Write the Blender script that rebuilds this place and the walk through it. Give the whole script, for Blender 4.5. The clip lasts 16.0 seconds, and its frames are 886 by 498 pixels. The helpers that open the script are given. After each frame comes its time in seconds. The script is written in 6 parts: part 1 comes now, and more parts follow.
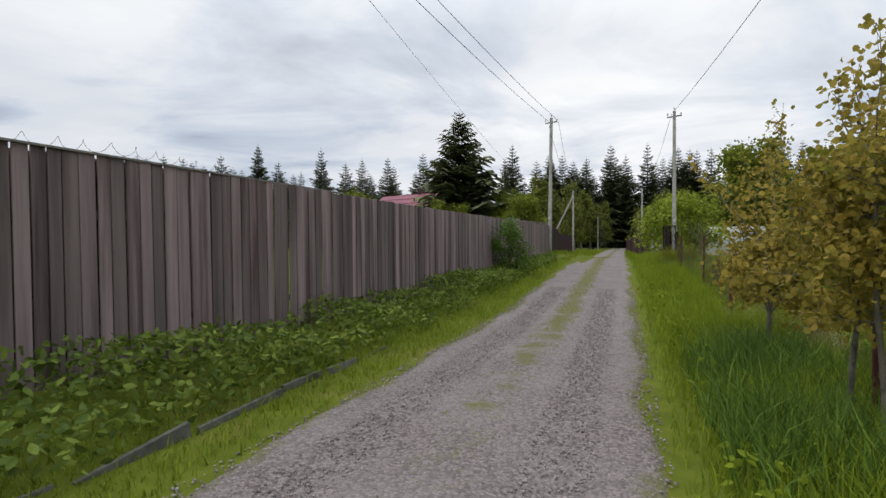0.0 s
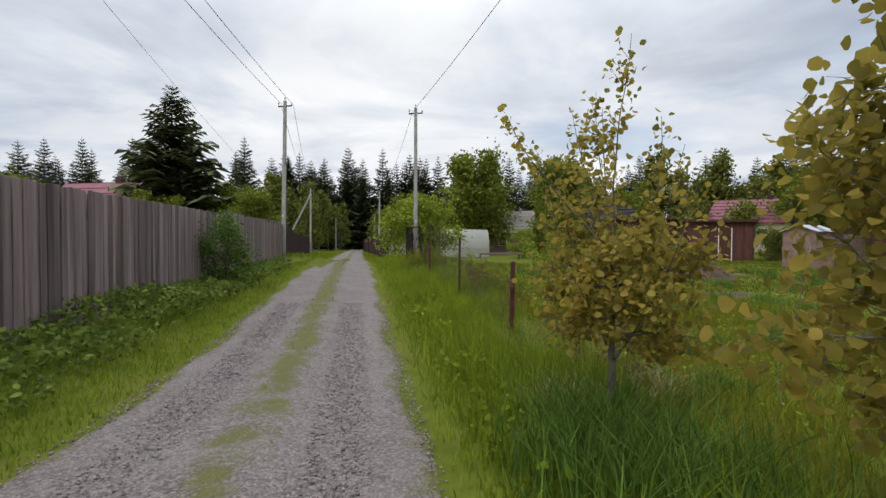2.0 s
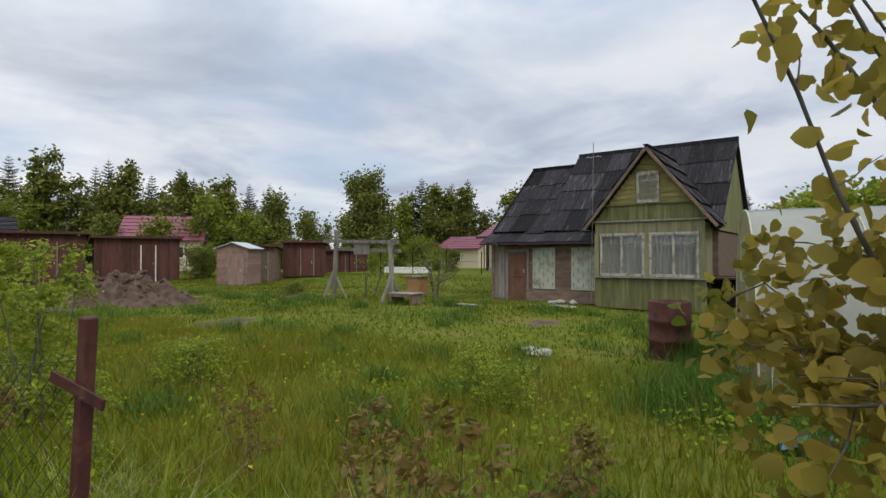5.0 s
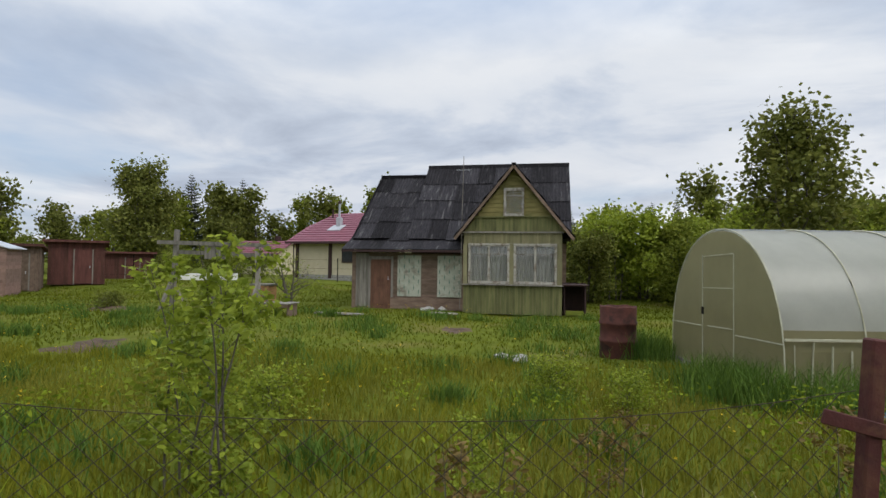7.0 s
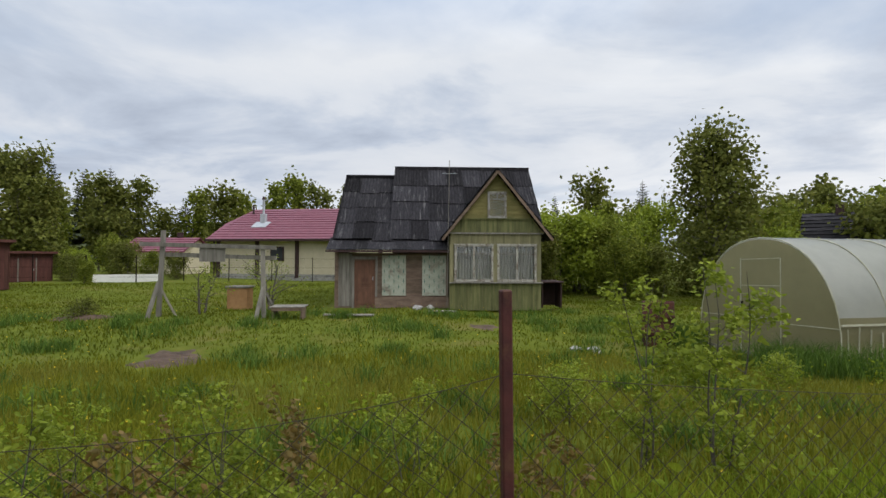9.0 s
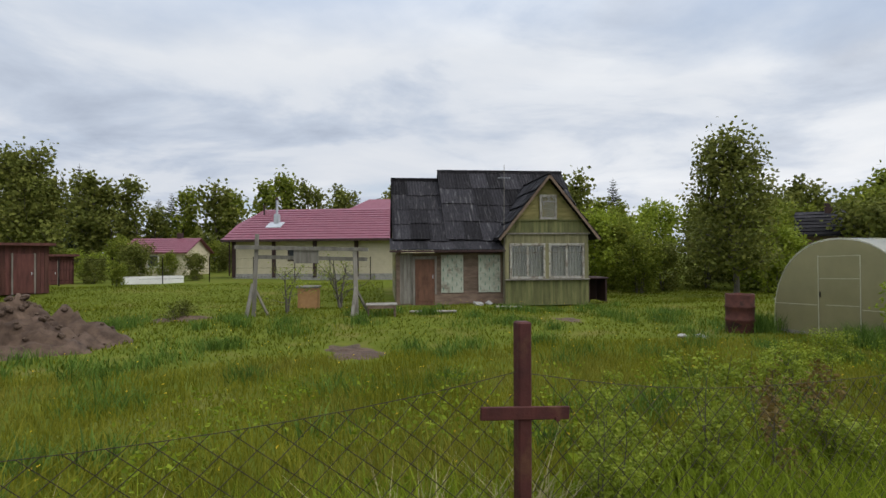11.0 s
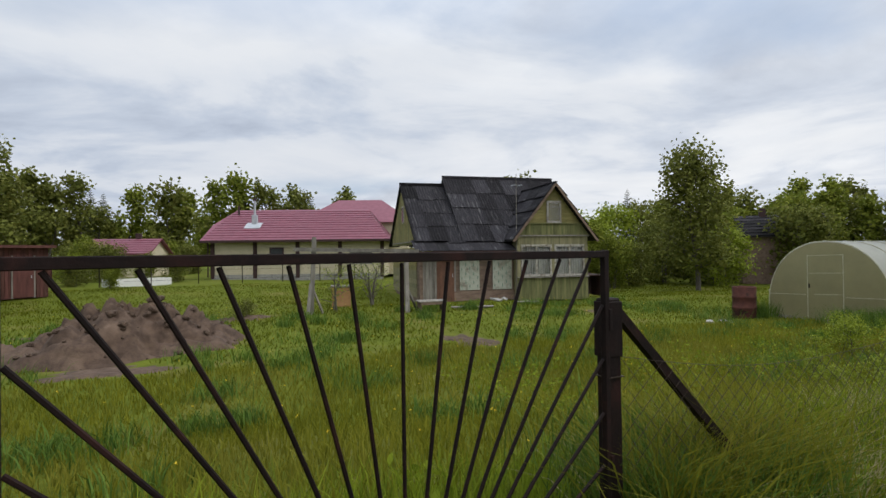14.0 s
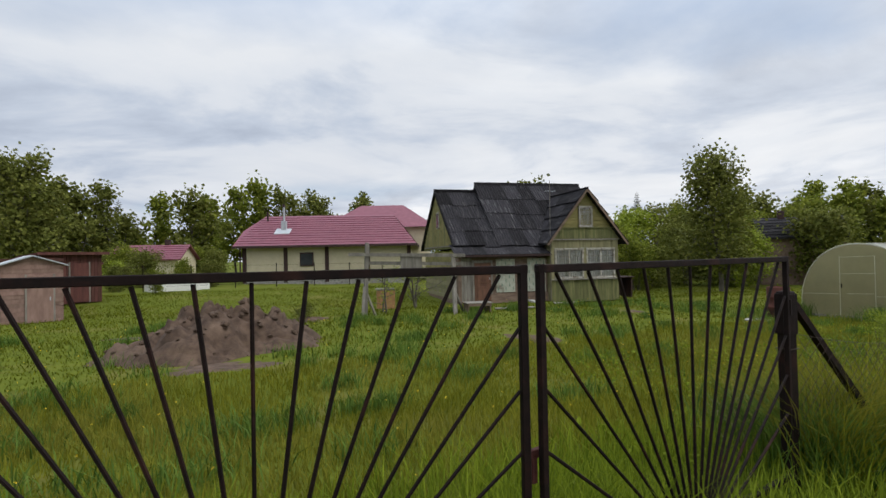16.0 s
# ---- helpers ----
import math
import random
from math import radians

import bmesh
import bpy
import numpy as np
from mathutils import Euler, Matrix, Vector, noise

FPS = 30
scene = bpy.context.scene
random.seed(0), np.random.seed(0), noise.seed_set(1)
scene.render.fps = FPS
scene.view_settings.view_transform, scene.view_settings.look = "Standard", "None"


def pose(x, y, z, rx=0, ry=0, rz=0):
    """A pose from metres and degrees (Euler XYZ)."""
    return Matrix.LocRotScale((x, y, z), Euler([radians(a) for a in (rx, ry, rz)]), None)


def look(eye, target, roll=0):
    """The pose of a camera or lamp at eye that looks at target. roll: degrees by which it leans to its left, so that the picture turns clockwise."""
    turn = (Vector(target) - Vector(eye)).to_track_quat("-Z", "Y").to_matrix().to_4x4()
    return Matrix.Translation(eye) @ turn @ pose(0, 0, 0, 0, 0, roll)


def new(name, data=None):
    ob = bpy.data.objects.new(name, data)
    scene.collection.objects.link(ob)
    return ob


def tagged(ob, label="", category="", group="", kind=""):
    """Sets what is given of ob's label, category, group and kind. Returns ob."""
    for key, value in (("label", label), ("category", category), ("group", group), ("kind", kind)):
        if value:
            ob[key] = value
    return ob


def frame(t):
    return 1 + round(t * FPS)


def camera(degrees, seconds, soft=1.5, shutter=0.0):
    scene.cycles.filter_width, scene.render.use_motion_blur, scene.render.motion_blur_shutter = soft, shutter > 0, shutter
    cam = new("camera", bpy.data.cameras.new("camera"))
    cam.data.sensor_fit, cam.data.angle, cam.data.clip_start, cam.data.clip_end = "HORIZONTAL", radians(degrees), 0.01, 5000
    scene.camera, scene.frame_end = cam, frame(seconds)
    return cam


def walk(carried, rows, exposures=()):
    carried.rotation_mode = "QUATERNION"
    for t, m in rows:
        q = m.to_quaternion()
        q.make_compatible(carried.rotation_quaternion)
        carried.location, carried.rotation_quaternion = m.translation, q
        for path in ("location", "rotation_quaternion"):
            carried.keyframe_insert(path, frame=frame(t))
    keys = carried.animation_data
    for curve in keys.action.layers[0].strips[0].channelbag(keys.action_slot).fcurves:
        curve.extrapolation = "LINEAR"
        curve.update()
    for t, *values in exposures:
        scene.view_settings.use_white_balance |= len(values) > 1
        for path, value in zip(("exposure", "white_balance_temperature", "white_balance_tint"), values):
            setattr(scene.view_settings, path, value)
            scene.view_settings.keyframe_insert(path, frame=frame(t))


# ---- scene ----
cam = camera(78.6, 16.0)
PATH = [
    (0, (1.466, 1.401, 1.605), (0.719, 3.255, 1.546), -0.4),
    (0.5, (1.35, 2.115, 1.616), (0.976, 4.079, 1.556), -0.2),
    (1, (1.235, 2.919, 1.604), (1.171, 4.917, 1.544), 0.1),
    (1.5, (1.109, 3.779, 1.575), (1.178, 5.777, 1.52), 0.4),
    (2, (1.013, 4.629, 1.569), (1.198, 6.62, 1.514), 0.4),
    (2.5, (0.952, 5.375, 1.54), (1.198, 7.359, 1.494), 0.8),
    (3, (1.009, 6.21, 1.555), (1.323, 8.184, 1.509), 0.6),
    (3.5, (1.096, 6.901, 1.569), (1.703, 8.806, 1.535), 0.7),
    (4, (1.2, 7.748, 1.545), (2.324, 9.402, 1.53), 1.0),
    (4.5, (1.252, 8.461, 1.548), (2.784, 9.746, 1.519), 0.4),
    (5, (1.152, 9.19, 1.476), (2.964, 10.038, 1.499), -0.1),
    (7.5, (0.658, 13.931, 1.459), (2.654, 13.826, 1.503), 1.0),
    (8, (0.61, 14.948, 1.493), (2.595, 14.707, 1.535), 0.8),
    (10.5, (0.176, 19.911, 1.745), (2.087, 19.321, 1.77), -0.3),
    (11, (0.161, 20.856, 1.721), (2.069, 20.258, 1.745), -0.4),
    (11.5, (0.077, 21.633, 1.747), (1.979, 21.015, 1.771), -0.5),
    (12, (0.058, 22.425, 1.772), (1.942, 21.754, 1.795), -0.4),
    (12.5, (0.028, 23.084, 1.75), (1.88, 22.329, 1.774), -0.7),
    (13, (-0.051, 23.944, 1.79), (1.767, 23.11, 1.811), -0.6),
    (13.5, (-0.057, 24.581, 1.827), (1.749, 23.723, 1.852), -0.7),
    (14, (-0.052, 25.207, 1.827), (1.75, 24.341, 1.844), -0.7),
    (14.5, (-0.249, 25.819, 1.868), (1.552, 24.95, 1.895), -0.9),
    (15, (-0.177, 26.163, 1.832), (1.637, 25.321, 1.851), -1.2),
    (15.5, (-0.186, 26.47, 1.839), (1.628, 25.629, 1.854), -1.2),
    (16, (-0.306, 26.931, 1.871), (1.504, 26.079, 1.901), -1.1),
]
walk(cam, [(t, look(*p)) for t, *p in PATH])

# ---------- world, sun, exposure ----------
world = bpy.data.worlds.new("sky")
scene.world = world
world.use_nodes = True
wn, wl = world.node_tree.nodes, world.node_tree.links
wn.clear()


def node(nodes, kind, **kw):
    n = nodes.new(kind)
    for k, v in kw.items():
        if k in n.inputs:
            n.inputs[k].default_value = v
    return n


def math_node(nodes, links, op, a, b):
    n = nodes.new("ShaderNodeMath")
    n.operation = op
    for i, v in enumerate((a, b)):
        if isinstance(v, (int, float)):
            n.inputs[i].default_value = v
        else:
            links.new(v, n.inputs[i])
    return n.outputs[0]


def ramp(nodes, links, fac, stops, smooth=False):
    n = nodes.new("ShaderNodeValToRGB")
    if smooth:
        n.color_ramp.interpolation = "EASE"
    els = n.color_ramp.elements
    while len(els) < len(stops):
        els.new(0.5)
    for e, (p, c) in zip(els, stops):
        e.position = p
        e.color = (*c, 1) if len(c) == 3 else c
    links.new(fac, n.inputs[0])
    return n.outputs[0]


def mix(nodes, links, fac, a, b, blend="MIX"):
    n = nodes.new("ShaderNodeMix")
    n.data_type, n.blend_type = "RGBA", blend
    for sock, v in ((n.inputs[0], fac), (n.inputs[6], a), (n.inputs[7], b)):
        if isinstance(v, (int, float)):
            sock.default_value = v
        elif isinstance(v, tuple):
            sock.default_value = (*v, 1)
        else:
            links.new(v, sock)
    return n.outputs[2]


SUN_EL, SUN_AZ = radians(48), radians(215)
sky = wn.new("ShaderNodeTexSky")
sky.sky_type, sky.sun_disc, sky.sun_elevation, sky.sun_rotation = "NISHITA", False, SUN_EL, SUN_AZ
coord = wn.new("ShaderNodeTexCoord")
sep = wn.new("ShaderNodeSeparateXYZ")
wl.new(coord.outputs["Generated"], sep.inputs[0])
den = math_node(wn, wl, "ADD", math_node(wn, wl, "MAXIMUM", sep.outputs[2], 0.0), 0.10)
comb = wn.new("ShaderNodeCombineXYZ")
wl.new(math_node(wn, wl, "DIVIDE", sep.outputs[0], den), comb.inputs[0])
wl.new(math_node(wn, wl, "DIVIDE", sep.outputs[1], den), comb.inputs[1])
n1 = node(wn, "ShaderNodeTexNoise", Scale=0.75, Detail=10.0, Roughness=0.56, Distortion=0.45)
n2 = node(wn, "ShaderNodeTexNoise", Scale=0.27, Detail=7.0, Roughness=0.55, Distortion=0.25)
n3 = node(wn, "ShaderNodeTexNoise", Scale=0.42, Detail=8.0, Roughness=0.5)
shift = wn.new("ShaderNodeVectorMath")
shift.inputs[1].default_value = (13.7, 4.2, 2.0)
wl.new(comb.outputs[0], shift.inputs[0])
wl.new(comb.outputs[0], n1.inputs["Vector"])
wl.new(shift.outputs[0], n2.inputs["Vector"])
wl.new(shift.outputs[0], n3.inputs["Vector"])
cloud = ramp(wn, wl, n1.outputs[0], [(0.34, (0.40, 0.45, 0.55)), (0.45, (0.63, 0.69, 0.79)), (0.54, (0.90, 0.92, 0.95)), (0.66, (1.0, 1.0, 1.0))])
cloud = mix(wn, wl, 0.45, cloud, ramp(wn, wl, n2.outputs[0], [(0.36, (0.44, 0.50, 0.61)), (0.58, (1.04, 1.04, 1.04))]))
gap = ramp(wn, wl, n3.outputs[0], [(0.57, (0, 0, 0)), (0.70, (0.8, 0.8, 0.8))])
blue = mix(wn, wl, 1.0, sky.outputs[0], (0.1, 0.1, 0.1), "MULTIPLY")
blue = mix(wn, wl, 0.5, blue, (0.55, 0.66, 0.85))
skycol = mix(wn, wl, gap, cloud, blue)
# an overcast sky is brightest overhead
high = ramp(wn, wl, sep.outputs[2], [(0.0, (0.92, 0.93, 0.95)), (0.35, (1.06, 1.06, 1.05)), (0.55, (1.5, 1.5, 1.48)), (1.0, (2.7, 2.7, 2.65))])
skycol = mix(wn, wl, 1.0, skycol, high, "MULTIPLY")
bg = wn.new("ShaderNodeBackground")
bg.inputs[1].default_value = 1.0
wl.new(skycol, bg.inputs[0])
wl.new(bg.outputs[0], wn.new("ShaderNodeOutputWorld").inputs[0])

sun_data = bpy.data.lights.new("sun", "SUN")
sun_data.energy, sun_data.angle, sun_data.color = 1.0, radians(20), (1.0, 0.96, 0.9)
sun = new("sun", sun_data)
sun.matrix_world = look((-30, -40, 55), (0, 0, 0))


# ---------- materials ----------
def mat(name, c1, c2, scale=6.0, rough=0.85, bump=0.15, stretch=(1, 1, 1), vary=0.0, island=0.0, metal=0.0, c3=None, scale3=0.7,
        cut3=(0.52, 0.66), trans=0.0, spec=0.3, bscale=None):
    m = bpy.data.materials.new(name)
    m.use_nodes = True
    N, L = m.node_tree.nodes, m.node_tree.links
    N.clear()
    out = N.new("ShaderNodeOutputMaterial")
    p = N.new("ShaderNodeBsdfPrincipled")
    p.inputs["Roughness"].default_value, p.inputs["Metallic"].default_value = rough, metal
    p.inputs["Specular IOR Level"].default_value = spec
    tc = N.new("ShaderNodeTexCoord")
    mp = N.new("ShaderNodeMapping")
    mp.inputs["Scale"].default_value = stretch
    L.new(tc.outputs["Object"], mp.inputs[0])
    vec = mp.outputs[0]
    info = N.new("ShaderNodeObjectInfo")
    if vary:
        add = N.new("ShaderNodeVectorMath")
        L.new(vec, add.inputs[0])
        cx = N.new("ShaderNodeCombineXYZ")
        for i in range(3):
            L.new(math_node(N, L, "MULTIPLY", info.outputs["Random"], 37.0 + 11 * i), cx.inputs[i])
        L.new(cx.outputs[0], add.inputs[1])
        vec = add.outputs[0]
    a = node(N, "ShaderNodeTexNoise", Scale=scale, Detail=7.0, Roughness=0.62)
    L.new(vec, a.inputs["Vector"])
    col = ramp(N, L, a.outputs[0], [(0.3, c1), (0.7, c2)])
    if c3:
        b = node(N, "ShaderNodeTexNoise", Scale=scale3, Detail=6.0, Roughness=0.65, Distortion=0.4)
        L.new(tc.outputs["Object"] if not vary else vec, b.inputs["Vector"])
        col = mix(N, L, ramp(N, L, b.outputs[0], [(cut3[0], (0, 0, 0)), (cut3[1], (1, 1, 1))]), col, c3)
    if vary or island:
        geo = N.new("ShaderNodeNewGeometry")
        r = geo.outputs["Random Per Island"] if island else info.outputs["Random"]
        amt = island or vary
        hsv = N.new("ShaderNodeHueSaturation")
        L.new(math_node(N, L, "ADD", math_node(N, L, "MULTIPLY", r, 2 * amt), 1.0 - amt), hsv.inputs["Value"])
        L.new(math_node(N, L, "ADD", math_node(N, L, "MULTIPLY", r, -0.06 * amt), 0.5 + 0.03 * amt), hsv.inputs["Hue"])
        L.new(col, hsv.inputs["Color"])
        col = hsv.outputs[0]
    L.new(col, p.inputs["Base Color"])
    if bump:
        bn = node(N, "ShaderNodeTexNoise", Scale=bscale or scale * 3, Detail=5.0, Roughness=0.6)
        L.new(vec, bn.inputs["Vector"])
        bp = node(N, "ShaderNodeBump", Strength=bump, Distance=0.02)
        L.new(bn.outputs[0], bp.inputs["Height"])
        L.new(bp.outputs[0], p.inputs["Normal"])
    if trans:
        t = N.new("ShaderNodeBsdfTranslucent")
        L.new(col, t.inputs[0])
        ms = N.new("ShaderNodeMixShader")
        ms.inputs[0].default_value = trans
        L.new(p.outputs[0], ms.inputs[1])
        L.new(t.outputs[0], ms.inputs[2])
        L.new(ms.outputs[0], out.inputs[0])
    else:
        L.new(p.outputs[0], out.inputs[0])
    return m


M_FENCE = mat("weathered_fence_wood", (0.114, 0.083, 0.078), (0.262, 0.200, 0.187), 9, 0.9, 0.35, (1, 1, 0.09), vary=0.40, c3=(0.070, 0.046, 0.043), scale3=2.2)
M_GREYWOOD = mat("grey_wood", (0.12, 0.11, 0.095), (0.27, 0.25, 0.22), 8, 0.9, 0.35, (1, 1, 0.15), vary=0.2)
M_GRASS = mat("grass_blades", (0.118, 0.128, 0.010), (0.196, 0.200, 0.020), 0.6, 0.8, 0, island=0.26, trans=0.35, spec=0.08, c3=(0.188, 0.178, 0.030), scale3=0.45, cut3=(0.46, 0.70))
M_LAWN = mat("short_grass", (0.074, 0.094, 0.008), (0.132, 0.148, 0.014), 0.5, 0.85, 0, island=0.3, trans=0.3, spec=0.05)
M_LUSH = mat("lush_grass", (0.130, 0.180, 0.012), (0.206, 0.266, 0.023), 0.8, 0.75, 0, island=0.35, trans=0.38, spec=0.10)
M_DRYGRASS = mat("dry_grass", (0.28, 0.24, 0.12), (0.40, 0.35, 0.20), 2, 0.8, 0, island=0.25, trans=0.3)
M_NETTLE = mat("nettle_leaves", (0.050, 0.100, 0.014), (0.110, 0.180, 0.028), 2.5, 0.7, 0, island=0.4, trans=0.25, spec=0.15)
M_ASPEN = mat("aspen_leaves", (0.232, 0.192, 0.034), (0.368, 0.290, 0.056), 1.6, 0.55, 0, island=0.42, trans=0.58, spec=0.2, c3=(0.15, 0.180, 0.02), scale3=1.1)
M_RASP = mat("raspberry_and_nettle_leaves", (0.078, 0.122, 0.016), (0.160, 0.212, 0.034), 2.5, 0.65, 0, island=0.45, trans=0.3, spec=0.2)
M_ROWAN = mat("rowan_leaves", (0.165, 0.215, 0.020), (0.260, 0.315, 0.036), 2, 0.6, 0, island=0.3, trans=0.4, spec=0.15)
M_REDLEAF = mat("bronze_leaves", (0.12, 0.085, 0.02), (0.22, 0.15, 0.04), 3, 0.6, 0, island=0.3, trans=0.3)
M_BRIGHT = mat("spring_leaves", (0.112, 0.142, 0.018), (0.200, 0.228, 0.033), 0.8, 0.75, 0, island=0.35, trans=0.35, spec=0.1)
M_MID = mat("tree_leaves", (0.088, 0.106, 0.020), (0.168, 0.178, 0.040), 0.7, 0.75, 0, island=0.35, trans=0.3, spec=0.1, c3=(0.11, 0.095, 0.035), scale3=0.5, cut3=(0.55, 0.8))
M_SPRUCE = mat("spruce_needles", (0.040, 0.054, 0.026), (0.095, 0.110, 0.050), 1.5, 0.75, 0, island=0.5, trans=0.15, spec=0.15)
M_BARK = mat("bark", (0.05, 0.045, 0.035), (0.13, 0.115, 0.095), 12, 0.9, 0.5, (1, 1, 0.35))
M_ASPBARK = mat("pale_bark", (0.065, 0.060, 0.048), (0.16, 0.15, 0.12), 9, 0.85, 0.4, (1, 1, 0.6), c3=(0.04, 0.035, 0.03), scale3=7)
M_RUST = mat("rusty_painted_steel", (0.040, 0.012, 0.012), (0.085, 0.024, 0.020), 9, 0.75, 0.25, c3=(0.10, 0.045, 0.025), scale3=5)
M_GATE = mat("dark_gate_steel", (0.006, 0.0045, 0.0045), (0.015, 0.008, 0.007), 10, 0.7, 0.2, c3=(0.026, 0.011, 0.009), scale3=4, spec=0.12)
M_BARREL = mat("rusted_barrel", (0.045, 0.016, 0.014), (0.11, 0.038, 0.028), 5, 0.8, 0.3, c3=(0.03, 0.015, 0.014), scale3=3)
M_CONC = mat("concrete", (0.22, 0.215, 0.20), (0.36, 0.35, 0.33), 6, 0.9, 0.3, c3=(0.14, 0.14, 0.13), scale3=2)
M_SLAB = mat("mossy_cement_slab", (0.070, 0.068, 0.058), (0.155, 0.148, 0.128), 5, 0.95, 0.4, c3=(0.055, 0.06, 0.03), scale3=2.5)
M_WIRE = mat("wire", (0.030, 0.022, 0.017), (0.065, 0.048, 0.036), 20, 0.6, 0, metal=0.5)
M_CABLE = mat("cable", (0.03, 0.03, 0.035), (0.06, 0.06, 0.065), 4, 0.6, 0)
M_ROOF = mat("black_roofing_sheet", (0.010, 0.0095, 0.011), (0.036, 0.034, 0.039), 5, 0.9, 0.4, (1, 6, 1), vary=0.62, spec=0.12, c3=(0.095, 0.092, 0.094), scale3=1.3, cut3=(0.56, 0.72))
M_YELLOW = mat("faded_ochre_boards", (0.145, 0.130, 0.045), (0.235, 0.205, 0.080), 6, 0.85, 0.3, (1, 0.3, 1), vary=0.15, c3=(0.10, 0.11, 0.035), scale3=2.5)
M_GREENB = mat("mossy_green_boards", (0.092, 0.102, 0.042), (0.175, 0.172, 0.072), 6, 0.88, 0.3, (1, 1, 0.2), vary=0.22, c3=(0.07, 0.075, 0.03), scale3=2)
M_OLIVE = mat("faded_olive_boards", (0.135, 0.130, 0.070), (0.235, 0.215, 0.120), 6, 0.88, 0.3, (1, 1, 0.2), vary=0.2)
M_BROWNB = mat("bare_brown_boards", (0.10, 0.068, 0.050), (0.20, 0.145, 0.110), 7, 0.88, 0.3, (1, 0.3, 1), vary=0.2)
M_DOOR = mat("weathered_brown_door", (0.085, 0.042, 0.028), (0.17, 0.085, 0.055), 7, 0.8, 0.3, (1, 1, 0.3))
M_PLY = mat("painted_plywood", (0.30, 0.32, 0.26), (0.44, 0.45, 0.38), 4, 0.85, 0.15, c3=(0.21, 0.19, 0.15), scale3=2)
M_TEAL = mat("teal_paint", (0.085, 0.16, 0.13), (0.13, 0.21, 0.17), 5, 0.85, 0.1)
M_FRAME = mat("flaking_white_paint", (0.26, 0.25, 0.22), (0.44, 0.42, 0.37), 8, 0.75, 0.2, c3=(0.17, 0.14, 0.11), scale3=5, cut3=(0.48, 0.62))
M_CURTAIN = mat("pale_curtain", (0.26, 0.27, 0.245), (0.40, 0.405, 0.375), 3, 0.9, 0.1, (1, 8, 1))
M_CREAM = mat("cream_siding", (0.50, 0.45, 0.32), (0.58, 0.52, 0.38), 3, 0.7, 0.05)
M_DARKBR = mat("dark_brown_trim", (0.030, 0.016, 0.016), (0.055, 0.028, 0.026), 6, 0.7, 0.1)
M_MAROON = mat("maroon_roof_tile", (0.150, 0.040, 0.062), (0.205, 0.062, 0.090), 3, 0.55, 0.1, spec=0.4)
M_REDSHED = mat("dark_red_shed_boards", (0.055, 0.022, 0.018), (0.110, 0.045, 0.035), 6, 0.85, 0.3, (1, 1, 0.2), vary=0.25)
M_PINKSHED = mat("faded_pink_boards", (0.17, 0.105, 0.085), (0.28, 0.185, 0.155), 6, 0.85, 0.3, (1, 1, 0.3), vary=0.15)
M_ZINC = mat("zinc_sheet", (0.34, 0.37, 0.40), (0.48, 0.50, 0.53), 4, 0.5, 0.1, metal=0.3)
M_WHITE = mat("white_paint", (0.62, 0.62, 0.60), (0.74, 0.74, 0.72), 4, 0.6, 0.05)
M_SOIL = mat("dug_soil", (0.038, 0.024, 0.017), (0.110, 0.073, 0.052), 4, 0.95, 0.9, c3=(0.125, 0.085, 0.06), scale3=1.5, bscale=9)
M_HIVE = mat("orange_wood_box", (0.27, 0.145, 0.065), (0.38, 0.215, 0.10), 5, 0.8, 0.15)
M_DARKFENCE = mat("dark_maroon_profiled_sheet", (0.026, 0.010, 0.013), (0.042, 0.017, 0.019), 3, 0.6, 0.05)
M_GLASS_D = mat("dark_window", (0.03, 0.035, 0.04), (0.05, 0.055, 0.06), 2, 0.15, 0, spec=0.6)
M_BLACK = mat("black_gap", (0.012, 0.010, 0.009), (0.02, 0.017, 0.015), 4, 0.95, 0)
M_DANDELION = mat("dandelion_yellow", (0.65, 0.45, 0.02), (0.75, 0.55, 0.03), 9, 0.7, 0)
M_SEED = mat("dandelion_clock", (0.55, 0.55, 0.50), (0.65, 0.65, 0.6), 9, 0.9, 0)


def polycarbonate(name, tint):
    m = bpy.data.materials.new(name)
    m.use_nodes = True
    N, L = m.node_tree.nodes, m.node_tree.links
    N.clear()
    out = N.new("ShaderNodeOutputMaterial")
    p = N.new("ShaderNodeBsdfPrincipled")
    tc = N.new("ShaderNodeTexCoord")
    a = node(N, "ShaderNodeTexNoise", Scale=1.4, Detail=6.0, Roughness=0.6)
    L.new(tc.outputs["Object"], a.inputs["Vector"])
    c = ramp(N, L, a.outputs[0], [(0.3, tuple(v * 0.82 for v in tint)), (0.7, tint)])
    L.new(c, p.inputs["Base Color"])
    p.inputs["Roughness"].default_value = 0.28
    t = N.new("ShaderNodeBsdfTranslucent")
    L.new(c, t.inputs[0])
    ms = N.new("ShaderNodeMixShader")
    ms.inputs[0].default_value = 0.5
    L.new(p.outputs[0], ms.inputs[1])
    L.new(t.outputs[0], ms.inputs[2])
    tr = N.new("ShaderNodeBsdfTransparent")
    tr.inputs[0].default_value = (*tint, 1)
    ms2 = N.new("ShaderNodeMixShader")
    ms2.inputs[0].default_value = 0.28
    L.new(ms.outputs[0], ms2.inputs[1])
    L.new(tr.outputs[0], ms2.inputs[2])
    L.new(ms2.outputs[0], out.inputs[0])
    return m


M_POLY = polycarbonate("polycarbonate_sheet", (0.60, 0.61, 0.56))
M_POLYRAIL = mat("pale_painted_rail", (0.34, 0.33, 0.24), (0.50, 0.49, 0.38), 7, 0.7, 0.1)
M_POLYF = polycarbonate("mossy_polycarbonate_sheet", (0.375, 0.345, 0.205))


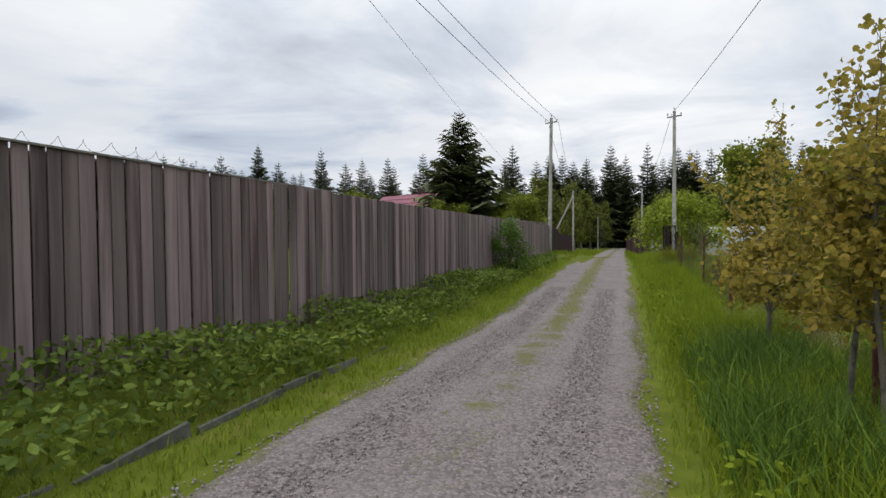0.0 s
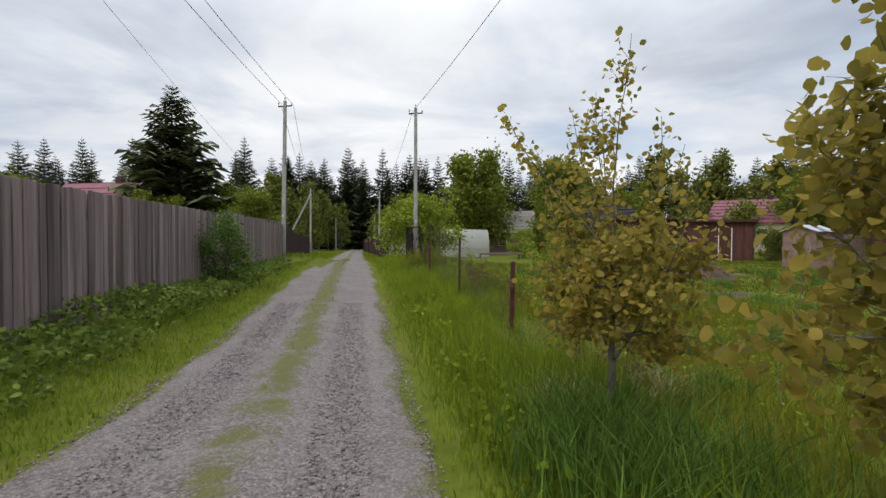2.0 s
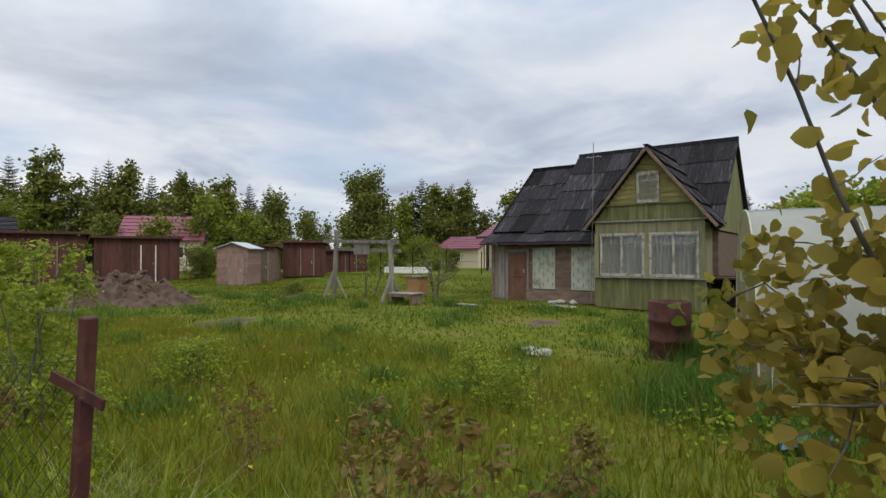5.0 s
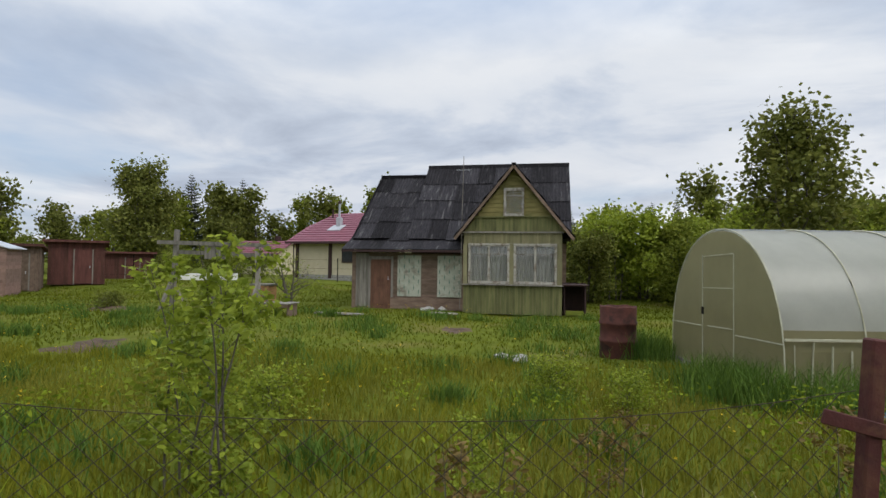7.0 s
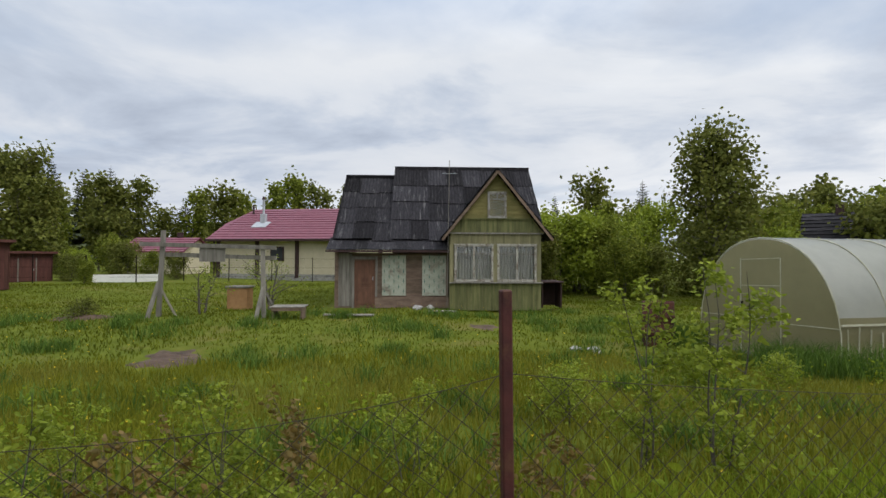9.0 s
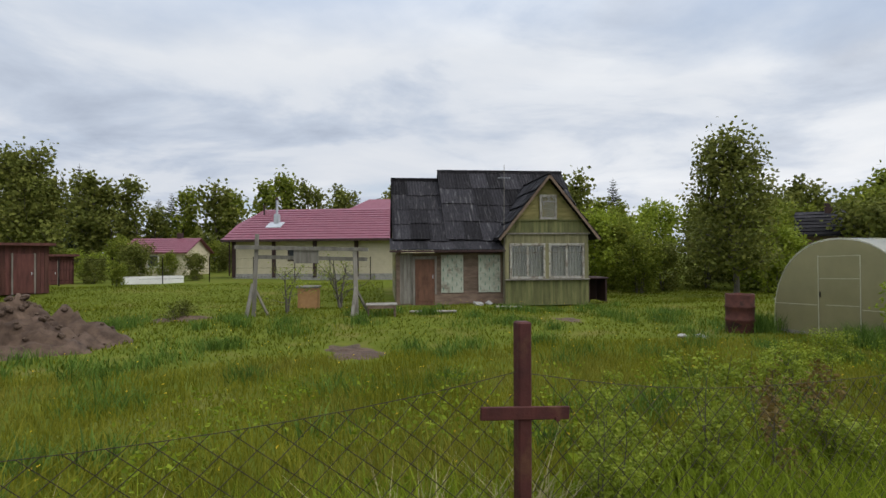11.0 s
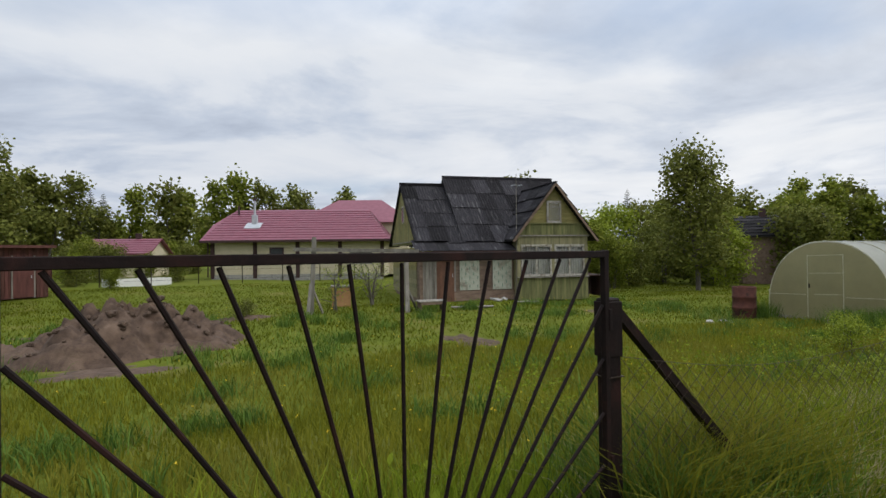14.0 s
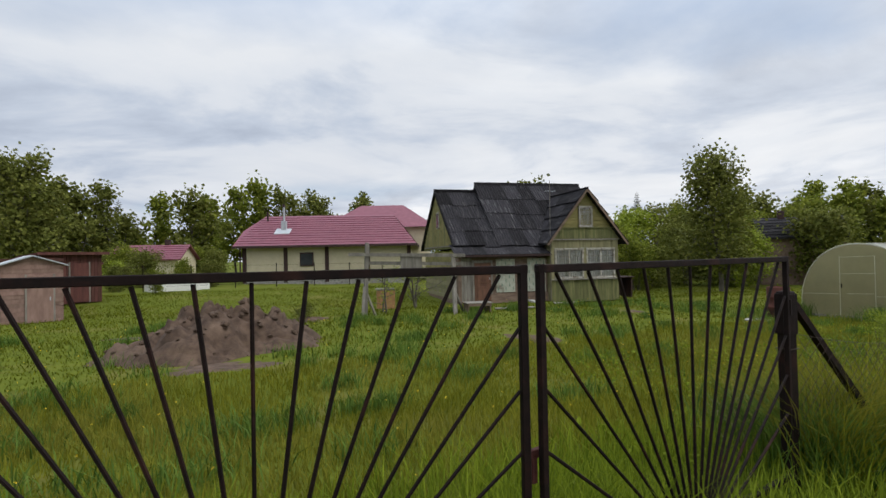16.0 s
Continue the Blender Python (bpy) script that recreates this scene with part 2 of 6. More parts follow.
# ---------- mesh helpers ----------
def ss(a, b, x):
    t = np.clip((np.asarray(x, float) - a) / (b - a), 0, 1)
    return t * t * (3 - 2 * t)


RL = ((-20, 4, 12, 16, 22, 30, 45, 80, 130), (-1.25, -1.27, -1.36, -1.62, -1.95, -2.45, -3.5, -5.6, -8.2))
RR = ((-20, 4.6, 6.7, 9.4, 12.8, 16, 20, 26, 36, 45, 80, 130), (1.6, 1.48, 1.33, 1.16, 0.92, 0.72, 0.52, 0.12, -0.5, -1.1, -3.2, -5.6))


def road_z(y):
    y = np.asarray(y, float)
    return 0.25 * ss(10, 24, y) - 0.6 * ss(27, 46, y) - 0.02 * np.maximum(0, y - 46)


def gz(x, y):
    """Height of the ground."""
    x, y = np.asarray(x, float), np.asarray(y, float)
    rz = road_z(y)
    plot = -0.15 - 0.14 * (1 - ss(10, 14, y)) * ss(5, 9, x) - 0.10 * ss(18, 21, x) * (1 - ss(18, 22, y)) + 0.38 * ss(24, 32, x)
    w = ss(2.0, 8.0, x - 0.35 * np.maximum(0, y - 32))
    h = rz * (1 - w) + plot * w
    h = h + 0.24 * ss(-1.75, -3.0, x) * (1 - ss(30, 45, y))
    off = np.minimum(ss(0.0, 0.6, x - np.interp(y, *RR)) + ss(0.0, 0.4, np.interp(y, *RL) - x), 1)
    bumps = 0.03 * np.sin(1.7 * x + 0.6 * np.sin(1.3 * y)) * np.sin(1.1 * y + 0.8 * np.sin(0.9 * x))
    return h + off * (bumps + 0.02)


def np_mesh(name, V, F, smooth=False):
    V, F = np.asarray(V, np.float32), np.asarray(F, np.int32)
    n, k = F.shape
    me = bpy.data.meshes.new(name)
    me.vertices.add(len(V))
    me.vertices.foreach_set("co", V.ravel())
    me.loops.add(n * k)
    me.loops.foreach_set("vertex_index", F.ravel())
    me.polygons.add(n)
    me.polygons.foreach_set("loop_start", np.arange(0, n * k, k, dtype=np.int32))
    if smooth:
        me.polygons.foreach_set("use_smooth", np.ones(n, bool))
    me.update(calc_edges=True)
    return me


def obj(name, me, material, parent=None, label=""):
    if material and not me.materials:
        me.materials.append(material)
    ob = new(name, me)
    if parent:
        ob.parent = parent
    if label:
        ob["label"] = label
    return ob


def thing(name, label, category, at=(0, 0, 0), turn=0.0, group="", kind=""):
    e = new(name)
    e.empty_display_size = 0.2
    e.location, e.rotation_euler = at, (0, 0, radians(turn))
    return tagged(e, label, category, group, kind)


def part(name, bm, material, parent, label=""):
    me = bpy.data.meshes.new(name)
    bm.to_mesh(me)
    bm.free()
    return obj(name, me, material, parent, label)


CUBE_F = ((0, 3, 2, 1), (4, 5, 6, 7), (0, 1, 5, 4), (1, 2, 6, 5), (2, 3, 7, 6), (3, 0, 4, 7))


def box(bm, c, s, m=None, bevel=0.0):
    """A box of size s round c, turned by m."""
    vs = []
    for z in (-0.5, 0.5):
        for x, y in ((-0.5, -0.5), (0.5, -0.5), (0.5, 0.5), (-0.5, 0.5)):
            v = Vector((x * s[0], y * s[1], z * s[2]))
            if m:
                v = m @ v
            vs.append(bm.verts.new(v + Vector(c)))
    fs = [bm.faces.new([vs[i] for i in f]) for f in CUBE_F]
    if bevel:
        es = list({e for f in fs for e in f.edges})
        bmesh.ops.bevel(bm, geom=es, offset=bevel, segments=1, affect="EDGES")
    return bm


def boxes(*specs, bevel=0.0):
    bm = bmesh.new()
    for sp in specs:
        box(bm, sp[0], sp[1], sp[2] if len(sp) > 2 else None, bevel)
    return bm


def beam(bm, a, b, w, d=None, sides=4, taper=1.0):
    """A bar from a to b."""
    a, b = Vector(a), Vector(b)
    q = (b - a).to_track_quat("Z", "Y").to_matrix()
    d = d or w
    rings = []
    for p, k in ((a, 1.0), (b, taper)):
        ring = []
        for i in range(sides):
            t = 2 * math.pi * (i + 0.5) / sides
            f = math.sqrt(2) if sides == 4 else 1.0
            ring.append(bm.verts.new(p + q @ Vector((math.cos(t) * w * 0.5 * f * k, math.sin(t) * d * 0.5 * f * k, 0))))
        rings.append(ring)
    for i in range(sides):
        j = (i + 1) % sides
        bm.faces.new((rings[0][i], rings[0][j], rings[1][j], rings[1][i]))
    bm.faces.new(rings[0][::-1])
    bm.faces.new(rings[1])
    return bm


def prism(bm, pts, vec):
    """A flat outline pts pushed along vec."""
    lo = [bm.verts.new(p) for p in pts]
    hi = [bm.verts.new(Vector(p) + Vector(vec)) for p in pts]
    n = len(pts)
    bm.faces.new(lo[::-1])
    bm.faces.new(hi)
    for i in range(n):
        bm.faces.new((lo[i], lo[(i + 1) % n], hi[(i + 1) % n], hi[i]))
    bmesh.ops.recalc_face_normals(bm, faces=bm.faces)
    return bm


def tube(path, radii, sides=6, closed_tip=True):
    """Vertices and quads of a tapering tube along a path."""
    P, R = np.asarray(path, float), np.asarray(radii, float)
    T = np.gradient(P, axis=0)
    T /= np.linalg.norm(T, axis=1)[:, None] + 1e-9
    ref = np.where(np.abs(T[:, 2:3]) > 0.9, np.array([[1.0, 0, 0]]), np.array([[0, 0, 1.0]]))
    U = np.cross(T, ref)
    U /= np.linalg.norm(U, axis=1)[:, None] + 1e-9
    W = np.cross(T, U)
    a = np.linspace(0, 2 * np.pi, sides, endpoint=False)
    V = P[:, None] + R[:, None, None] * (np.cos(a)[None, :, None] * U[:, None] + np.sin(a)[None, :, None] * W[:, None])
    n = len(P)
    i, j = np.meshgrid(np.arange(n - 1), np.arange(sides), indexing="ij")
    k = (j + 1) % sides
    F = np.stack([i * sides + j, i * sides + k, (i + 1) * sides + k, (i + 1) * sides + j], -1).reshape(-1, 4)
    return V.reshape(-1, 3), F


def join(pieces):
    Vs, Fs, o = [], [], 0
    for V, F in pieces:
        Vs.append(V)
        Fs.append(F + o)
        o += len(V)
    return np.concatenate(Vs), np.concatenate(Fs)


def leaves(rng, C, size, droop=0.3, rounded=True, out=None):
    """A leaf at each place of C: two halves folded along the midrib."""
    n = len(C)
    D = rng.normal(size=(n, 3))
    D[:, 2] = D[:, 2] * 0.6 - droop
    if out is not None:
        D += out
    D /= np.linalg.norm(D, axis=1)[:, None]
    S = np.cross(D, rng.normal(size=(n, 3)))
    S /= np.linalg.norm(S, axis=1)[:, None] + 1e-9
    Nn = np.cross(D, S)
    L = (size * rng.uniform(0.65, 1.25, n))[:, None]
    if rounded is None:
        V = np.stack([C, C + D * L * 0.5 + S * L * 0.38, C + D * L, C + D * L * 0.5 - S * L * 0.38], 1)
        return V.reshape(-1, 3), (np.arange(n) * 4)[:, None] + np.arange(4)[None]
    prof = ((0, 0), (0.22, 0.42), (0.55, 0.46), (0.85, 0.22), (1, 0)) if rounded else ((0, 0), (0.35, 0.26), (0.7, 0.2), (1, 0))
    lo = [C + D * L * a + S * L * b + Nn * L * b * 0.35 for a, b in prof]
    hi = [C + D * L * a - S * L * b + Nn * L * b * 0.35 for a, b in prof[1:-1]]
    k = len(prof)
    V = np.stack(lo + hi, 1)
    m = V.shape[1]
    left = list(range(k))
    right = [0] + [k - 1] + [k + i for i in range(k - 3, -1, -1)]
    F = np.array([left, right])[None] + (np.arange(n) * m)[:, None, None]
    return V.reshape(-1, 3), F.reshape(-1, k)


def blades(rng, P, h, w, lean=0.35, seg=2):
    """Blades of grass rooted at P."""
    n = len(P)
    h = np.broadcast_to(h, (n,)) * rng.uniform(0.55, 1.25, n)
    a = rng.uniform(0, 2 * np.pi, n)
    S = np.stack([np.cos(a), np.sin(a), np.zeros(n)], 1) * (w * rng.uniform(0.7, 1.3, n))[:, None]
    b = rng.uniform(0, 2 * np.pi, n)
    Ln = np.stack([np.cos(b), np.sin(b), np.zeros(n)], 1) * (h * lean * rng.uniform(0.2, 1.6, n))[:, None]
    Z = np.zeros((n, 3))
    Z[:, 2] = h
    mid = P + Z * 0.6 + Ln * 0.35
    V = np.stack([P - S, P + S, mid + S * 0.7, mid - S * 0.7, P + Z * 0.96 + Ln], 1)
    o = (np.arange(n) * 5)[:, None]
    F = np.concatenate([o + np.array([[0, 1, 2]]), o + np.array([[0, 2, 3]]), o + np.array([[3, 2, 4]])])
    return V.reshape(-1, 3), F


def stuff(name, me, material, label, category):
    return tagged(obj(name, me, material), label, category, "", "stuff")


# ---------- ground and road ----------
def sheet(xs, ys, zf):
    X, Y = np.meshgrid(xs, ys, indexing="ij")
    V = np.stack([X, Y, zf(X, Y)], -1).reshape(-1, 3)
    nx, ny = len(xs), len(ys)
    i, j = np.meshgrid(np.arange(nx - 1), np.arange(ny - 1), indexing="ij")
    F = np.stack([i * ny + j, (i + 1) * ny + j, (i + 1) * ny + j + 1, i * ny + j + 1], -1).reshape(-1, 4)
    return V, F


def ground_material():
    m = mat("meadow_soil", (0.064, 0.084, 0.010), (0.116, 0.136, 0.019), 3.0, 0.95, 0.6, c3=(0.125, 0.118, 0.030), scale3=0.5, spec=0.04)
    return m


gx = np.unique(np.concatenate([np.linspace(-900, -60, 12), np.linspace(-60, -6, 28), np.arange(-6, 26, 0.4), np.linspace(26, 80, 40), np.linspace(80, 1200, 14)]))
gy = np.unique(np.concatenate([np.linspace(-900, -12, 12), np.arange(-12, 50, 0.5), np.linspace(50, 140, 46), np.linspace(140, 1200, 14)]))
V, F = sheet(gx, gy, gz)
tagged(obj("ground", np_mesh("ground", V, F, True), ground_material()), "uneven meadow ground under grass beside the lane", "ground", "", "structure")


def road_material():
    m = bpy.data.materials.new("crushed_gravel")
    m.use_nodes = True
    N, L = m.node_tree.nodes, m.node_tree.links
    p = N["Principled BSDF"]
    tc = N.new("ShaderNodeTexCoord")
    v = node(N, "ShaderNodeTexVoronoi", Scale=42.0)
    v2 = node(N, "ShaderNodeTexVoronoi", Scale=90.0)
    n = node(N, "ShaderNodeTexNoise", Scale=1.1, Detail=8.0, Roughness=0.6)
    n2 = node(N, "ShaderNodeTexNoise", Scale=2.6, Detail=9.0, Roughness=0.72, Distortion=0.3)
    for t in (v, v2, n, n2):
        L.new(tc.outputs["Object"], t.inputs["Vector"])
    sp = N.new("ShaderNodeSeparateColor")
    L.new(v.outputs["Color"], sp.inputs[0])
    stone = ramp(N, L, sp.outputs[0], [(0.0, (0.135, 0.114, 0.113)), (0.5, (0.242, 0.204, 0.201)), (1.0, (0.358, 0.308, 0.300))])
    # shade in the gaps between stones, multiplied into the gravel colour
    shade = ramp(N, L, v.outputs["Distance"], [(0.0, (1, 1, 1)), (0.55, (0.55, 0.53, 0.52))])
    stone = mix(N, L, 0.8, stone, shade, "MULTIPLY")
    stone = mix(N, L, ramp(N, L, n.outputs[0], [(0.35, (0, 0, 0)), (0.7, (0.5, 0.5, 0.5))]), stone, (0.25, 0.225, 0.21))
    at = N.new("ShaderNodeAttribute")
    at.attribute_name = "grassy"
    g = math_node(N, L, "ADD", at.outputs["Fac"], math_node(N, L, "MULTIPLY", math_node(N, L, "SUBTRACT", n2.outputs[0], 0.5), 3.2))
    g = ramp(N, L, g, [(0.42, (0, 0, 0)), (0.95, (0.9, 0.9, 0.9))])
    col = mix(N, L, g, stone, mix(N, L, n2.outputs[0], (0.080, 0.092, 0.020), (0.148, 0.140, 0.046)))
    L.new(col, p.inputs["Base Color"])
    p.inputs["Roughness"].default_value = 0.95
    p.inputs["Specular IOR Level"].default_value = 0.2
    bp = node(N, "ShaderNodeBump", Strength=0.9, Distance=0.02)
    bp.invert = True
    L.new(math_node(N, L, "ADD", v.outputs["Distance"], math_node(N, L, "MULTIPLY", v2.outputs["Distance"], 0.4)), bp.inputs["Height"])
    L.new(bp.outputs[0], p.inputs["Normal"])
    return m


ry = np.unique(np.concatenate([np.arange(-12, 40, 0.2), np.linspace(40, 130, 90)]))
ra = np.linspace(-0.06, 1.06, 25)
A_, Y_ = np.meshgrid(ra, ry, indexing="ij")
X_ = np.interp(Y_, *RL) + (np.interp(Y_, *RR) - np.interp(Y_, *RL)) * A_
X_ = X_ + 0.06 * np.sin(Y_ * 2.1 + 3 * A_) * (np.abs(A_ - 0.5) > 0.45)
rut = -0.025 * (np.exp(-((A_ - 0.22) / 0.1) ** 2) + np.exp(-((A_ - 0.76) / 0.1) ** 2)) + 0.02 * np.exp(-((A_ - 0.5) / 0.12) ** 2)
edge = -0.06 * ss(0.46, 0.56, np.abs(A_ - 0.5))
Z_ = road_z(Y_) + 0.03 + rut + edge
V = np.stack([X_, Y_, Z_], -1).reshape(-1, 3)
nx, ny = len(ra), len(ry)
i, j = np.meshgrid(np.arange(nx - 1), np.arange(ny - 1), indexing="ij")
F = np.stack([i * ny + j, (i + 1) * ny + j, (i + 1) * ny + j + 1, i * ny + j + 1], -1).reshape(-1, 4)
me = np_mesh("road", V, F, True)
grassy = 0.78 * np.exp(-((A_ - 0.49) / 0.11) ** 2) * ss(2, 14, Y_) + 0.26 * np.exp(-((A_ - 0.49) / 0.12) ** 2) + 0.9 * ss(0.40, 0.52, np.abs(A_ - 0.5))
me.attributes.new("grassy", "FLOAT", "POINT").data.foreach_set("value", grassy.ravel().astype(np.float32))
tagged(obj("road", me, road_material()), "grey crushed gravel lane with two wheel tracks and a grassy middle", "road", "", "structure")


# ---------- wooden fence along the lane ----------
FX = ((-4, 4, 8, 13, 18, 24, 32), (-3.62, -3.55, -3.36, -3.30, -3.45, -3.7, -4.2))
FT = ((-4, 4, 6.5, 9, 13, 17.5, 23, 30, 32), (2.43, 2.40, 2.34, 2.24, 2.14, 2.09, 2.03, 1.96, 1.95))


def fence():
    rng = random.Random(4)
    f = thing("wooden_fence", "tall weathered grey-brown vertical board fence beside the lane", "fence")
    y, meshes = -4.0, []
    for k in range(6):
        w = 0.112 + 0.008 * k
        bm = bmesh.new()
        box(bm, (0, 0, 0.5), (0.022, w, 1.0), None, 0.004)
        me = bpy.data.meshes.new("board")
        bm.to_mesh(me)
        bm.free()
        me.materials.append(M_FENCE)
        meshes.append((w, me))
    bm = bmesh.new()
    box(bm, (0, 0, 0.5), (0.016, 0.11, 1.0), None, 0.002)
    batten = bpy.data.meshes.new("batten")
    bm.to_mesh(batten)
    bm.free()
    batten.materials.append(M_FENCE)
    step = 0
    while y < 31.2:
        w, me = meshes[rng.randrange(6)]
        x = float(np.interp(y, *FX))
        lo = float(gz(x, y)) - 0.06 + rng.uniform(-0.02, 0.02)
        top = float(np.interp(y, *FT)) + rng.uniform(-0.012, 0.012) + (0.07 if 19.5 < y < 22 else 0)
        b = obj("board", me, None, f)
        b.location = (x + rng.uniform(-0.012, 0.012), y + w / 2, lo)
        b.scale = (1, 1, top - lo)
        b.rotation_euler = (rng.uniform(-0.006, 0.006), 0, rng.uniform(-0.04, 0.04) + math.atan2(-(float(np.interp(y + 1, *FX)) - x), 1))
        y += w
        gap_ = rng.uniform(0.010, 0.019)
        if rng.random() < 0.95:
            c = obj("batten", batten, None, f)
            c.location = (x - 0.050, y + gap_ / 2, lo)
            c.scale = (1, 1, top - lo - rng.uniform(0.02, 0.06))
            c.rotation_euler = (rng.uniform(-0.004, 0.004), 0, 0)
        y += gap_
        step += 1
    for z in (0.45, 1.55):
        for y0 in range(-4, 31, 3):
            a = (float(np.interp(y0, *FX)) - 0.05, y0, z + float(gz(-3.4, y0)))
            c = (float(np.interp(y0 + 3, *FX)) - 0.05, y0 + 3, z + float(gz(-3.4, y0 + 3)))
            part("rail", beam(bmesh.new(), a, c, 0.045, 0.08), M_FENCE, f)
    for y0 in range(-4, 31, 3):
        x0, z0 = float(np.interp(y0, *FX)) - 0.11, float(gz(-3.5, y0))
        part("post", beam(bmesh.new(), (x0, y0, z0 - 0.2), (x0, y0, float(np.interp(y0, *FT)) - 0.05), 0.08), M_FENCE, f)
    part("cap_rail", beam(bmesh.new(), (-3.56, 3.0, 2.43), (-3.35, 9.0, 2.26), 0.05, 0.02), M_GREYWOOD, f)


fence()


t_ = np.linspace(0, 1, 520)
yc_ = -3.0 + 9.6 * t_
coil = np.stack([np.interp(yc_, *FX) + 0.055 * np.cos(t_ * 240), yc_ + 0.02 * np.sin(t_ * 97), np.interp(yc_, *FT) + 0.06 + 0.055 * np.sin(t_ * 240) + 0.02 * np.sin(t_ * 31)], 1)
tagged(obj("wire_coil", np_mesh("wire_coil", *tube(coil, np.full(len(coil), 0.0022), 3)), M_WIRE), "thin coiled wire lying along the top of the board fence", "wire")


def profiled_fence(name, pts, top, material, label):
    f = thing(name, label, "fence")
    for a, b in zip(pts, pts[1:]):
        n = max(2, int(math.dist(a, b) / 0.18))
        bm = bmesh.new()
        d = (Vector((*b, 0)) - Vector((*a, 0)))
        side = Vector((-d.y, d.x, 0)).normalized()
        prev = None
        for i in range(n + 1):
            p = Vector((*a, 0)) + d * (i / n)
            z = float(gz(p.x, p.y))
            o = side * (0.02 if i % 2 else -0.02)
            cur = [bm.verts.new(p + o + Vector((0, 0, z - 0.05))), bm.verts.new(p + o + Vector((0, 0, z + top)))]
            if prev:
                bm.faces.new((prev[0], cur[0], cur[1], prev[1]))
            prev = cur
        part("panel", bm, material, f)
    for p in pts:
        z = float(gz(*p))
        part("post", beam(bmesh.new(), (p[0] - 0.08, p[1], z - 0.1), (p[0] - 0.08, p[1], z + top + 0.04), 0.07), material, f)


profiled_fence("metal_fence", [(-4.3, 32.0), (-4.9, 37), (-5.6, 43), (-6.4, 50), (-7.3, 58), (-8.2, 66)], 1.75, M_DARKFENCE, "dark maroon profiled metal sheet fence beside the lane")
profiled_fence("metal_fence", [(0.75, 40.5), (0.2, 46), (-0.5, 54), (-1.6, 66), (-2.9, 80)], 1.8, M_DARKFENCE, "dark maroon metal sheet fence past a pale gatepost")
gp_ = thing("gate_pillar", "pale grey concrete pillar at the end of the dark fence", "pillar", (1.0, 39.5, float(gz(1.0, 39.5))))
part("shaft", boxes(((0, 0, 0.8), (0.42, 0.42, 1.9)), bevel=0.02), M_CONC, gp_)
part("cap", boxes(((0, 0, 1.78), (0.48, 0.48, 0.06)), bevel=0.01), M_CONC, gp_)


# ---------- poles and cables ----------
def pole(x, y, top, lean=(0, 0), brace=None, material=M_CONC, cross=True):
    z = float(gz(x, y))
    e = thing("utility_pole", "grey concrete utility pole carrying overhead wires beside the lane" if top > 6.5 else "distant grey utility pole beside the lane", "utility pole", (x, y, z), 0, "utility poles")
    H = top - z
    bm = bmesh.new()
    beam(bm, (0, 0, -0.1), (lean[0], lean[1], H), 0.20, 0.19, 4, 0.72)
    bmesh.ops.bevel(bm, geom=list(bm.edges), offset=0.015, segments=1, affect="EDGES")
    part("shaft", bm, material, e)
    if cross:
        tx, ty = lean
        part("crossarm", beam(bmesh.new(), (tx - 0.32, ty, H - 0.28), (tx + 0.32, ty, H - 0.22), 0.05), M_WIRE, e)
        for s in (-0.29, 0.29, 0.0):
            bm = bmesh.new()
            zz = H - 0.24 if s else H
            beam(bm, (tx + s, ty, zz), (tx + s, ty, zz + 0.08), 0.02, sides=6)
            beam(bm, (tx + s, ty, zz + 0.07), (tx + s, ty, zz + 0.16), 0.07, sides=8, taper=0.6)
            part("insulator", bm, M_CONC, e)
        part("number_plate", boxes(((0.0, -0.105, 1.9), (0.10, 0.01, 0.14))), M_ZINC, e)
    if brace:
        part("brace", beam(bmesh.new(), (brace[0], brace[1], 0), (lean[0], lean[1], H * 0.92), 0.16), material, e)
    return e


pole(-4.06, 30.4, 7.68, (0.09, 0))
pole(2.05, 29.3, 7.27, (-0.03, 0))
pole(-7.2, 60, 6.0, brace=(-3.0, 0), cross=False)
pole(-8.0, 92, 4.0, cross=False)
pole(-0.4, 62, 6.1, cross=False)
pole(-2.0, 95, 4.6, cross=False)


def cable(name, a, b, sag, r=0.009):
    t = np.linspace(0, 1, 28)[:, None]
    P = np.array(a) * (1 - t) + np.array(b) * t
    P[:, 2] -= sag * 4 * (t * (1 - t))[:, 0]
    V, F = tube(P, np.full(len(P), r), 5)
    tagged(obj("overhead_wire", np_mesh("overhead_wire", V, F), M_CABLE), "thin dark overhead wire sagging between utility poles", "wire", "overhead wires")


cable("w", (-4.1, 30.4, 7.50), (-3.75, -9, 7.9), 0.55)
cable("w", (-3.62, 30.4, 7.52), (-3.5, -9, 8.0), 0.5)
cable("w", (-4.15, 30.4, 7.5), (-7.2, 60, 5.95), 0.7)
cable("w", (-3.6, 30.4, 7.5), (-7.0, 60, 5.9), 0.7)
cable("w", (1.95, 29.3, 7.2), (6.6, -9, 7.9), 0.55)
cable("w", (1.9, 29.3, 7.15), (-0.4, 62, 6.0), 0.8)
cable("w", (-2.6, -8, 9.0), (-7.5, 44, 4.5), 0.6, 0.005)


# ---------- chain-link fence and gate ----------
FENCE_POSTS = [(3.05, 6.6), (2.57, 11.5), (2.45, 16.2), (2.06, 19.96), (1.97, 23.30)]


